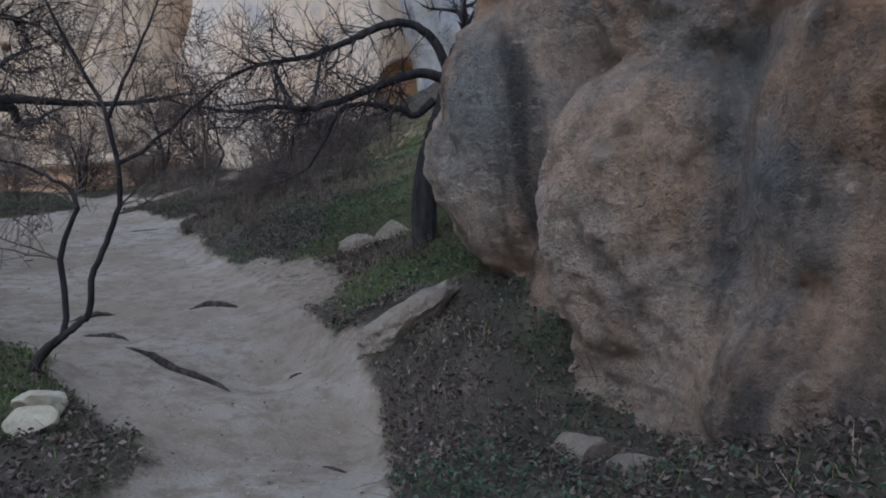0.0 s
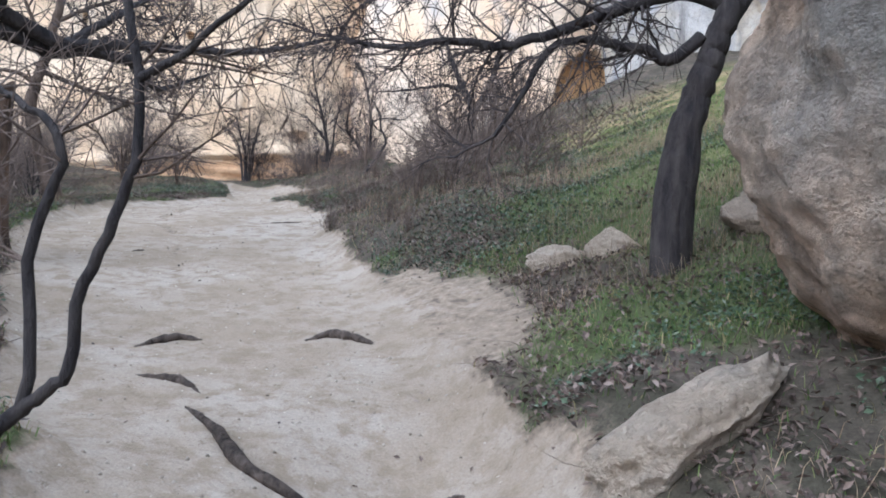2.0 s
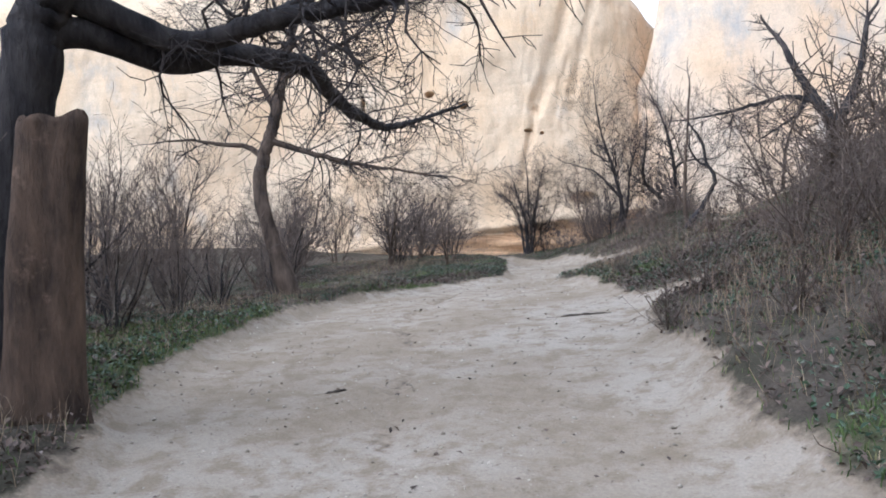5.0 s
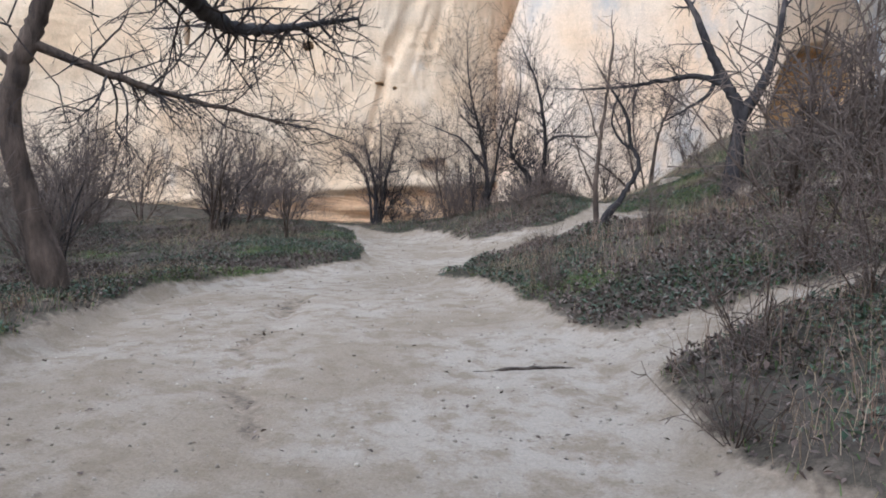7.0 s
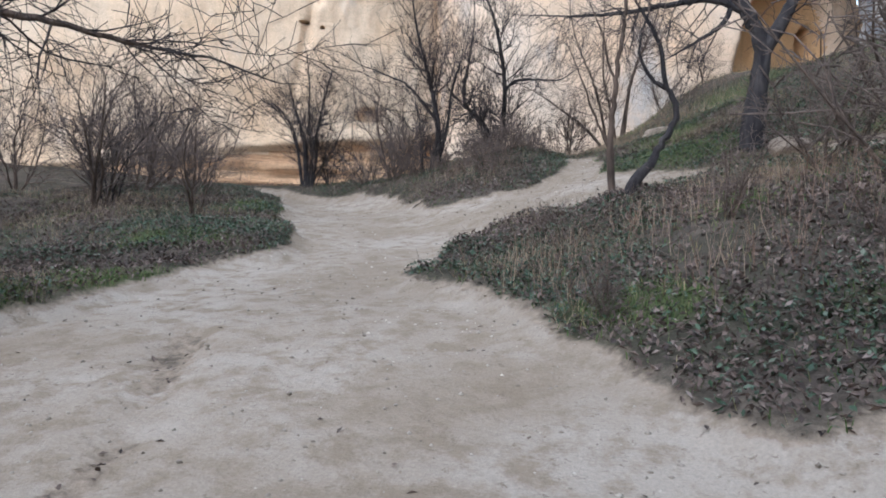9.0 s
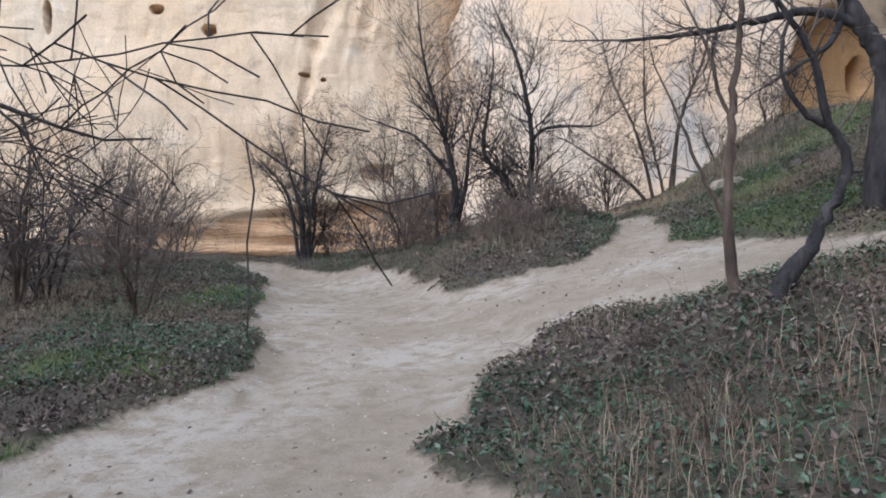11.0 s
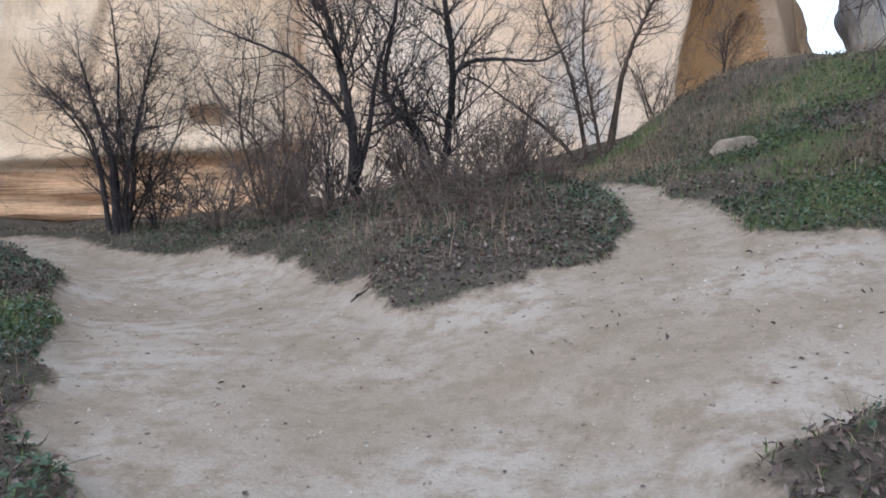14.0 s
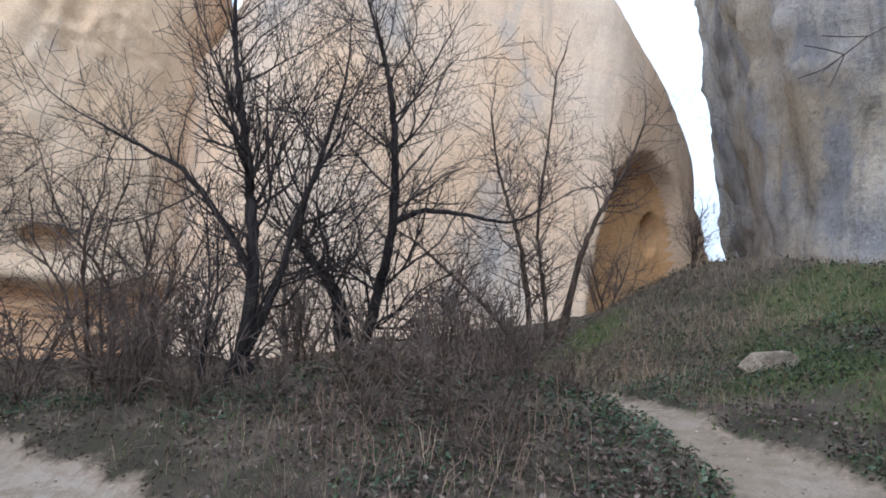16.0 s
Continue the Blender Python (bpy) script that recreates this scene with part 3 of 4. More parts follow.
def stone(name, c, size, seed, mat, label, category="stone", flat=1.0, turn=0.0, tilt=0.0, rough=0.10):
    """A loose stone with broken, rounded faces."""
    bm = bmesh.new()
    bmesh.ops.create_icosphere(bm, subdivisions=5, radius=1.0)
    r = np.random.default_rng(seed)
    cuts = r.normal(size=(12, 3))
    cuts /= np.linalg.norm(cuts, axis=1)[:, None]
    lim = r.uniform(0.45, 0.85, 12)
    v = np.array([x.co[:] for x in bm.verts])
    for n, l in zip(cuts, lim):
        d = v @ n
        v = v - np.where(d > l, d - l, 0)[:, None] * n * 0.96
    v = v * (1 + rough * vnoise(v + seed, 2.2, 5, 0.6)[:, None] + 0.5 * rough * vnoise(v + seed, 7.0, 4, 0.65)[:, None])
    v[:, 2] *= flat
    for x, co in zip(bm.verts, v * np.array(size)):
        x.co = co
    me = bpy.data.meshes.new(name)
    bm.to_mesh(me)
    bm.free()
    me.polygons.foreach_set("use_smooth", np.ones(len(me.polygons), bool))
    me.materials.append(mat)
    ob = new(name, me)
    ob.matrix_world = pose(*c, 0, -tilt, turn)
    tagged(ob, label, category)
    return ob


stone("stone", (-2.62, 4.52, gz(-2.62, 4.52) + 0.10), (0.17, 0.14, 0.13), 4, CREAM, "cream-coloured broken stone in the grass")
stone("stone", (-2.50, 4.22, gz(-2.50, 4.22) + 0.07), (0.15, 0.13, 0.11), 9, CREAM, "cream-coloured block of stone in the grass", turn=30)
stone("earth_ridge", (-0.36, 5.90, gz(-0.36, 5.90) - 0.02), (0.70, 0.24, 0.22), 51, SPUR, "pale eroded tuff ridge at the boulder's foot", "rock", turn=39, tilt=18, rough=0.32)
stone("rock_outcrop", (-0.98, 9.10, gz(-0.98, 9.10)), (0.42, 0.24, 0.15), 53, SPUR, "pale crumbling rock outcrop in the bank", "rock", turn=-14, tilt=6, rough=0.26)
stone("rock_outcrop", (-0.58, 8.98, gz(-0.58, 8.98) + 0.02), (0.28, 0.22, 0.18), 55, SPUR, "pale broken rock block beside the dark tree", "rock", turn=12, rough=0.12)
stone("stone_block", (0.66, 8.80, gz(0.66, 8.80) + 0.06), (0.56, 0.34, 0.22), 21, STONE, "flat grey stone block behind the tree", turn=25)
stone("stone_block", (0.66, 8.28, gz(0.66, 8.28) + 0.04), (0.28, 0.22, 0.16), 23, STONE, "grey stone block beside the boulder", turn=60)
stone("rock_outcrop", (-5.52, 25.04, gz(-5.52, 25.04) + 0.02), (0.31, 0.2, 0.14), 57, SPUR, "pale eroded rock sunk in the grass slope", "rock", turn=20, tilt=8, rough=0.16)
boulder("rock_spire", [(1.0, 39.5, 3.5, 1.4, 1.2, 2.9), (0.8, 39.6, 6.0, 0.9, 0.8, 1.8)], (0.95, 39.5), 1.5, 7.8, 90, 70, 0.15, CLIFF, "pale rock spire in the gap between the cliffs")
stone("stone", (-4.1, 20.6, gz(-4.1, 20.6) + 0.05), (0.26, 0.2, 0.16), 33, STONE, "pale stone beside the leaning tree")
stone("stone", (0.78, 4.05, gz(0.78, 4.05) + 0.03), (0.2, 0.16, 0.13), 37, STONE, "pale stone among the litter at the boulder's foot")
stone("stone", (0.98, 3.80, gz(0.98, 3.80) + 0.03), (0.22, 0.15, 0.1), 39, STONE, "small pale stone at the boulder's foot")

# ---- trees ----


def cross3(a, b):
    return np.stack([a[..., 1] * b[..., 2] - a[..., 2] * b[..., 1], a[..., 2] * b[..., 0] - a[..., 0] * b[..., 2], a[..., 0] * b[..., 1] - a[..., 1] * b[..., 0]], -1)


def side_of(d, r):
    """A random unit vector across d."""
    q = r.normal(size=3)
    x, y, z = d[1] * q[2] - d[2] * q[1], d[2] * q[0] - d[0] * q[2], d[0] * q[1] - d[1] * q[0]
    return np.array([x, y, z]) / (math.sqrt(x * x + y * y + z * z) + 1e-9)


class Tubes:
    """Tapered tubes gathered into one mesh."""

    def __init__(self):
        self.v, self.f, self.n = [], [], 0

    def add(self, pts, radii, sides):
        pts = np.asarray(pts, float)
        t = np.empty_like(pts)
        t[1:-1], t[0], t[-1] = pts[2:] - pts[:-2], pts[1] - pts[0], pts[-1] - pts[-2]
        t /= np.linalg.norm(t, axis=1)[:, None] + 1e-9
        ref = np.array([0.31, 0.87, 0.38]) if abs(t[0, 2]) > 0.8 else np.array([0.1, 0.2, 1.0])
        a = cross3(t, ref)
        a /= np.linalg.norm(a, axis=1)[:, None] + 1e-9
        b = cross3(t, a)
        ang = np.arange(sides) * 2 * math.pi / sides
        ring = (a[:, None] * np.cos(ang)[None, :, None] + b[:, None] * np.sin(ang)[None, :, None]) * np.asarray(radii)[:, None, None] + pts[:, None]
        m = len(pts)
        i = np.arange(m - 1)[:, None] * sides
        j = np.arange(sides)[None]
        k = (j + 1) % sides
        f = np.stack([i + j, i + k, i + sides + k, i + sides + j], -1).reshape(-1, 4) + self.n
        self.v.append(ring.reshape(-1, 3))
        self.f.append(f)
        self.n += m * sides

    def build(self, name, mat, parent=None, label=""):
        if not self.v:
            return None
        return mesh_object(name, np.concatenate(self.v), np.concatenate(self.f), mat, parent, label)


def refine(pts, n, wob, r):
    p, _ = curve_points([tuple(q) for q in pts], n)
    k = np.linspace(0, 1, n)[:, None]
    return p + wob * r.normal(size=p.shape) * np.sin(np.pi * k)


def sprout(r, twigs, p, d, length, rad, level, spec):
    """A branch from p that wanders, thins out and divides."""
    seg = spec["seg"] * (0.8 if level > 1 else 1.0)
    n = max(3, int(length / seg) + 1)
    pts, dirs = [p], [d]
    for _ in range(n - 1):
        d = d + r.normal(size=3) * spec["wander"] + np.array([0, 0, spec["rise"]])
        d = d / math.sqrt(d[0] * d[0] + d[1] * d[1] + d[2] * d[2])
        p = p + d * (length / (n - 1))
        pts.append(p)
        dirs.append(d)
    k = np.linspace(0, 1, n)
    radii = np.maximum(rad * (1 - 0.75 * k), spec["thin"])
    twigs.add(pts, radii, 5 if rad > 0.02 else 3)
    if level >= spec["levels"]:
        return
    kids = max(1, int(length * spec["kids"][min(level, len(spec["kids"]) - 1)] + r.random()))
    for _ in range(kids):
        i = min(n - 1, int((0.15 + 0.85 * r.random()) * (n - 1)))
        side = side_of(dirs[i], r)
        a = radians(r.uniform(*spec["angle"]))
        sprout(r, twigs, pts[i], dirs[i] * math.cos(a) + side * math.sin(a), length * r.uniform(0.3, 0.65), radii[i] * 0.62, level + 1, spec)


SPEC = dict(seg=0.11, wander=0.16, rise=0.03, thin=0.0024, levels=3, kids=(4.0, 8.0, 9.0), angle=(30, 75))


def tree(name, stems, spec, seed, bark_mat, twig_mat, label, category="tree", sides=10, drop=0.5):
    """Stems are (part name, way points, thick end, thin end, twig length, twigs per metre)."""
    r = np.random.default_rng(seed)
    base = np.array(stems[0][1][0], float)
    base[2] = gz(base[0], base[1])
    root = new(name)
    root.location = base
    s = dict(SPEC)
    s.update(spec)
    twigs = Tubes()
    for idx, (part_name, way, r0, r1, tl, per) in enumerate(stems):
        w = np.array(way, float) - base
        if idx == 0:
            w = np.concatenate([[[w[0, 0], w[0, 1], -0.35]], [[w[0, 0] * 0.9, w[0, 1] * 0.9, 0.03]], w[1:]]) if len(w) > 2 else w
        n = max(8, int(np.sum(np.linalg.norm(np.diff(w, axis=0), axis=1)) / 0.07))
        p = refine(w, n, 0.006 + 0.05 * r1, r)
        k = np.linspace(0, 1, n)
        rad = r0 + (r1 - r0) * k ** 0.8
        rad = rad * (1 + 0.05 * vnoise(np.stack([p[:, 2] * 3, p[:, 0] * 3 + idx, p[:, 1] * 3], -1), 1.0, 2))
        if idx == 0:
            k = np.maximum(k - 0.35 / (0.07 * n), 0)
            rad = rad * (1 + 0.28 * np.exp(-k * n * 0.07 / 0.18))
        t = Tubes()
        t.add(p, rad, sides if r0 > 0.03 else 6)
        t.build(part_name, bark_mat, root)
        length = np.sum(np.linalg.norm(np.diff(p, axis=0), axis=1))
        d = np.gradient(p, axis=0)
        d /= np.linalg.norm(d, axis=1)[:, None]
        for _ in range(int(length * per * 1.35)):
            f = r.random() ** 0.8
            if f < (drop if idx == 0 else 0.12):
                continue
            i = min(n - 1, int(f * n))
            side = side_of(d[i], r)
            a = radians(r.uniform(35, 80))
            sprout(r, twigs, p[i], d[i] * math.cos(a) + side * math.sin(a), tl * r.uniform(0.5, 1.3), min(rad[i] * 0.45, 0.005 + 0.011 * tl), 1, s)
        sprout(r, twigs, p[-1], d[-1], tl, r1, 1, s)
    tagged(twigs.build("crown", twig_mat, root, "fine bare twigs"), kind="stuff")
    tagged(root, label, category)
    return root


def thicket(name, places, kinds, seed, bark_mat, twig_mat, label, spread=0.45, spec=None):
    """Bare bushes at (x, y, height, stems): the first few are grown, the rest are turned and resized copies."""
    grown = []
    for i, (x, y, h, n) in enumerate(places):
        if i < kinds:
            grown.append((shrub(name, x, y, h, n, seed + i, bark_mat, twig_mat, label, spread, spec), h))
            continue
        ob, h0 = grown[i % kinds]
        k = h / h0
        c = copy_thing(ob, pose(x, y, gz(x, y) - 0.03, 0, 0, 67.0 * i))
        c.scale = (k, k, k)


def shrub(name, x, y, height, stems, seed, bark_mat, twig_mat, label, spread=0.45, spec=None, category="shrub"):
    """A many-stemmed bare bush."""
    r = np.random.default_rng(seed)
    root = new(name)
    root.location = (x, y, gz(x, y) - 0.03)
    s = dict(SPEC, rise=0.05, wander=0.14, levels=3, kids=(4.0, 5.0, 6.0), angle=(18, 50))
    s.update(spec or {})
    twigs = Tubes()
    for _ in range(stems):
        a = r.uniform(0, 2 * math.pi)
        out = r.uniform(0.1, 1.0) * spread
        d = np.array([math.cos(a) * out, math.sin(a) * out, 1.0])
        d /= np.linalg.norm(d)
        p = np.array([math.cos(a), math.sin(a), 0]) * r.uniform(0, 0.12) * height * 0.5
        length = height * r.uniform(0.45, 0.75)
        n = max(6, int(length / 0.1))
        pts, dd, ds = [p], d, [d]
        for _ in range(n - 1):
            dd = dd + r.normal(size=3) * 0.09 + np.array([0, 0, 0.03])
            dd /= np.linalg.norm(dd)
            p = p + dd * length / (n - 1)
            pts.append(p)
            ds.append(dd)
        r0 = height * r.uniform(0.005, 0.010)
        k = np.linspace(0, 1, n)
        one = Tubes()
        one.add(pts, r0 * (1 - 0.55 * k), 6)
        one.build("stem", bark_mat, root)
        for _ in range(int(length * 4.5) + 2):
            i = int(r.uniform(0.12, 1) * (n - 1))
            side = side_of(ds[i], r)
            b = radians(r.uniform(25, 60))
            sprout(r, twigs, pts[i], ds[i] * math.cos(b) + side * math.sin(b), height * r.uniform(0.22, 0.42), r0 * 0.5, 1, s)
        sprout(r, twigs, pts[-1], ds[-1], height * 0.35, r0 * 0.45, 1, s)
    tagged(twigs.build("crown", twig_mat, root, "fine bare twigs"), kind="stuff")
    tagged(root, label, category, "bare shrubs" if category == "shrub" else "")
    return root


# the dark tree beside the boulder
tree("bare_tree", [("trunk", [(-0.22, 8.27, 0.67), (-0.23, 8.29, 1.08), (-0.19, 8.32, 1.59), (-0.10, 8.36, 2.00), (0.04, 8.41, 2.40), (0.11, 8.44, 2.67), (0.20, 8.48, 2.98)], 0.120, 0.08, 0.9, 0.5),
                   ("limb", [(-0.08, 8.39, 2.41), (-0.23, 8.35, 2.26), (-0.34, 8.32, 2.21), (-0.43, 8.30, 2.31), (-0.61, 8.26, 2.33), (-0.88, 8.20, 2.37), (-1.13, 8.14, 2.32), (-1.29, 8.09, 1.97), (-1.48, 8.03, 1.67)], 0.05, 0.016, 0.7, 7.0),
                   ("limb", [(0.09, 8.44, 2.64), (-0.24, 8.37, 2.75), (-0.71, 8.25, 2.56), (-1.11, 8.15, 2.41), (-1.48, 8.06, 2.28), (-1.78, 8.00, 2.36), (-2.22, 7.89, 2.26), (-2.52, 7.83, 2.32)], 0.065, 0.015, 0.8, 9.3),
                   ("limb", [(0.11, 8.44, 2.67), (-0.03, 8.43, 3.12), (-0.43, 8.35, 3.34), (-0.90, 8.24, 3.12), (-1.44, 8.10, 2.86), (-1.97, 7.98, 2.81), (-2.38, 7.87, 2.59)], 0.06, 0.015, 0.75, 10.4),
                   ("limb", [(0.05, 8.42, 2.44), (0.30, 8.49, 2.84), (0.53, 8.56, 3.10), (0.84, 8.65, 3.54)], 0.075, 0.02, 0.8, 2.0)],
     dict(rise=0.0, wander=0.22), 11, BARK_DARK, TWIG_DARK, "dark bare tree leaning beside the boulder, with drooping limbs", drop=0.6)

# the old broken tree at the grass verge
tree("old_tree", [("trunk", [(-6.94, 8.68, 0.42), (-6.88, 8.70, 0.92), (-6.83, 8.71, 1.51), (-6.79, 8.72, 1.98), (-6.74, 8.74, 2.35), (-6.66, 8.78, 2.72), (-6.51, 8.87, 3.09), (-6.39, 8.95, 3.39)], 0.20, 0.11, 0.8, 0.6),
                  ("limb", [(-6.65, 8.81, 2.72), (-6.54, 9.00, 2.76), (-6.47, 9.24, 2.70), (-6.39, 9.48, 2.63), (-6.22, 9.73, 2.73), (-6.03, 9.92, 2.68), (-5.93, 10.17, 2.68), (-6.31, 10.77, 2.62), (-6.54, 11.34, 2.59), (-6.81, 12.00, 2.63), (-6.98, 12.73, 2.85), (-7.00, 13.68, 3.17)], 0.095, 0.012, 0.4, 10.0),
                  ("limb", [(-6.42, 9.46, 2.65), (-6.38, 9.73, 2.79), (-6.40, 10.07, 3.01), (-6.36, 10.46, 3.26), (-6.35, 10.94, 3.57), (-6.23, 11.51, 3.80)], 0.07, 0.015, 0.95, 11.0),
                  ("limb", [(-6.58, 8.84, 2.97), (-6.20, 9.45, 2.67), (-5.89, 9.48, 2.70), (-5.48, 9.51, 2.71), (-4.79, 9.56, 2.63), (-4.24, 9.57, 2.62), (-3.80, 9.57, 2.64), (-3.41, 9.56, 2.72)], 0.09, 0.018, 0.65, 8.0),
                  ("limb", [(-6.26, 8.81, 3.11), (-6.06, 8.93, 3.58), (-5.66, 9.21, 3.76), (-5.18, 9.55, 3.64)], 0.09, 0.02, 1.0, 11.0)],
     dict(rise=0.01, wander=0.27), 12, BARK_DARK, TWIG_DARK, "old dark tree with crooked limbs over the path", drop=0.7)
_old = [o for o in scene.collection.objects if o.name == "old_tree"][0]


def broken_stem():
    """The split dead half of the old trunk, with a ragged broken top."""
    p = np.array([(-6.55, 8.70, 0.55), (-6.51, 8.71, 1.04), (-6.48, 8.71, 1.49), (-6.44, 8.73, 1.87), (-6.40, 8.74, 2.19)])
    p[0, 2] = gz(p[0, 0], p[0, 1]) - 0.1
    base = np.array(_old.location)
    n_t, n_z = 28, 30
    c, _ = curve_points([tuple(q) for q in p], n_z)
    th = np.linspace(0, 2 * math.pi, n_t, endpoint=False)
    k = np.linspace(0, 1, n_z)
    R = (0.175 - 0.015 * k + 0.06 * np.exp(-k / 0.12))[None] * (1 + 0.13 * np.sin(3 * th)[:, None] + 0.10 * vnoise(np.stack([np.cos(th)[:, None] * 2 + 0 * k, np.sin(th)[:, None] * 2 + 0 * k, 0 * th[:, None] + k * 2.2], -1).reshape(-1, 3), 1.3, 3).reshape(n_t, n_z))
    Z = np.repeat(c[None, :, 2], n_t, 0).copy()
    Z[:, -1] += 0.02 * np.sin(th * 2 + 1) + 0.02 * np.sin(th * 5)
    V = np.stack([c[None, :, 0] + R * np.cos(th)[:, None], c[None, :, 1] + R * np.sin(th)[:, None], Z], -1).reshape(-1, 3)
    V = np.concatenate([V, [[c[-1, 0], c[-1, 1], c[-1, 2] - 0.12]]]) - base
    f = grid_faces(n_t, n_z, True).tolist() + [[i * n_z + n_z - 1, ((i + 1) % n_t) * n_z + n_z - 1, n_t * n_z] for i in range(n_t)]
    mesh_object("broken_stem", V, f, BARK_OLD, _old, "split brown dead stem with a broken top")


broken_stem()

tree("leaning_tree", [("trunk", [(-10.17, 13.82, 0.89), (-10.30, 13.71, 1.65), (-10.45, 13.56, 2.46), (-10.39, 13.59, 2.93), (-10.21, 13.69, 3.47), (-10.08, 13.77, 4.09), (-9.94, 13.84, 4.72), (-9.70, 13.98, 5.49)], 0.125, 0.05, 0.9, 0.9),
                      ("limb", [(-10.37, 13.60, 3.00), (-10.52, 13.49, 3.19), (-10.81, 13.28, 3.22), (-11.13, 13.05, 3.31), (-11.45, 12.83, 3.31)], 0.045, 0.012, 0.7, 2.5),
                      ("limb", [(-10.27, 13.66, 3.24), (-9.95, 13.90, 3.09), (-9.51, 14.22, 2.91), (-8.93, 14.63, 2.75), (-8.49, 14.94, 2.64)], 0.05, 0.012, 0.9, 10.8),
                      ("limb", [(-10.17, 13.72, 3.62), (-10.39, 13.54, 4.19), (-10.55, 13.41, 4.76), (-10.78, 13.23, 5.33)], 0.045, 0.015, 0.9, 9.6),
                      ("limb", [(-10.08, 13.77, 4.09), (-9.67, 14.04, 4.38), (-9.14, 14.41, 4.66), (-8.72, 14.69, 5.19)], 0.045, 0.015, 0.9, 10.2)],
     dict(rise=-0.01), 13, BARK_BROWN, TWIG_DARK, "slender crooked bare tree at the path's edge", drop=0.55)

tree("crooked_shrub", [("stem", [(-3.05, 5.17, 0.22), (-2.80, 5.18, 0.38), (-2.57, 5.20, 0.54), (-2.60, 5.21, 0.72), (-2.45, 5.24, 1.09), (-2.33, 5.27, 1.41), (-2.38, 5.29, 1.70), (-2.43, 5.31, 1.99), (-2.59, 5.33, 2.28), (-2.75, 5.36, 2.58), (-2.86, 5.38, 2.82)], 0.034, 0.010, 0.6, 8.4),
                       ("stem", [(-2.80, 5.18, 0.38), (-2.74, 5.20, 0.60), (-2.83, 5.22, 0.89), (-2.74, 5.25, 1.18), (-2.61, 5.26, 1.38), (-2.98, 5.28, 1.60), (-3.30, 5.29, 1.69)], 0.024, 0.008, 0.6, 9.8),
                       ("stem", [(-2.36, 5.28, 1.62), (-2.19, 5.29, 1.70), (-2.02, 5.30, 1.82), (-1.85, 5.31, 1.98), (-1.60, 5.33, 2.18)], 0.018, 0.006, 0.55, 11.2),
                       ("stem", [(-2.43, 5.31, 1.95), (-2.32, 5.33, 2.19), (-2.21, 5.35, 2.44), (-2.08, 5.37, 2.68), (-1.99, 5.39, 2.97)], 0.018, 0.006, 0.55, 11.2)],
     dict(rise=0.01, wander=0.16), 14, BARK_DARK, TWIG_BROWN, "crooked bare shrub leaning over the path", "shrub", 8, 0.45)

tree("leaning_tree", [("trunk", [(-4.40, 21.81, 2.15), (-4.36, 21.88, 2.74), (-4.30, 21.96, 3.27), (-4.26, 22.01, 3.64), (-4.50, 21.98, 4.10), (-4.73, 21.97, 4.55), (-4.96, 21.96, 5.15)], 0.13, 0.06, 0.9, 0.7),
                      ("limb", [(-4.27, 22.00, 3.57), (-3.99, 22.12, 4.02), (-3.78, 22.23, 4.55), (-3.66, 22.35, 5.30)], 0.12, 0.05, 1.0, 2.0),
                      ("limb", [(-4.46, 21.99, 4.06), (-4.94, 21.88, 4.29), (-5.52, 21.70, 4.17), (-6.18, 21.51, 4.06), (-6.83, 21.32, 4.03)], 0.06, 0.015, 0.8, 7.5),
                      ("limb", [(-4.66, 21.97, 4.40), (-4.72, 21.91, 3.95), (-5.08, 21.78, 3.72), (-5.44, 21.66, 3.50)], 0.04, 0.012, 0.7, 6.0)],
     dict(rise=-0.01), 15, BARK_DARK, TWIG_DARK, "forked bare tree on the grass slope", drop=0.6)

tree("bare_tree", [("trunk", [(-9.86, 25.92, 1.86), (-9.94, 25.87, 2.26), (-9.91, 25.81, 2.65), (-9.91, 25.76, 3.04), (-9.97, 25.71, 3.42), (-10.05, 25.65, 3.90), (-10.19, 25.59, 4.46), (-10.31, 25.53, 5.03), (-10.36, 25.48, 5.7)], 0.075, 0.014, 1.25, 6.5),
                   ("limb", [(-9.94, 25.87, 2.26), (-9.77, 25.79, 2.67), (-9.64, 25.69, 3.26), (-9.55, 25.60, 3.75), (-9.32, 25.49, 4.26)], 0.05, 0.012, 1.2, 7.0),
                   ("limb", [(-9.93, 25.76, 3.04), (-10.19, 25.75, 3.40), (-10.58, 25.74, 3.85), (-11.03, 25.78, 4.02), (-11.39, 25.81, 4.18)], 0.035, 0.010, 0.9, 8.0)],
     dict(rise=0.07, wander=0.13, kids=(4.0, 6.0, 7.0)), 16, BARK_DARK, TWIG_DARK, "dark bare tree with upright twigs below the cliff", drop=0.12)
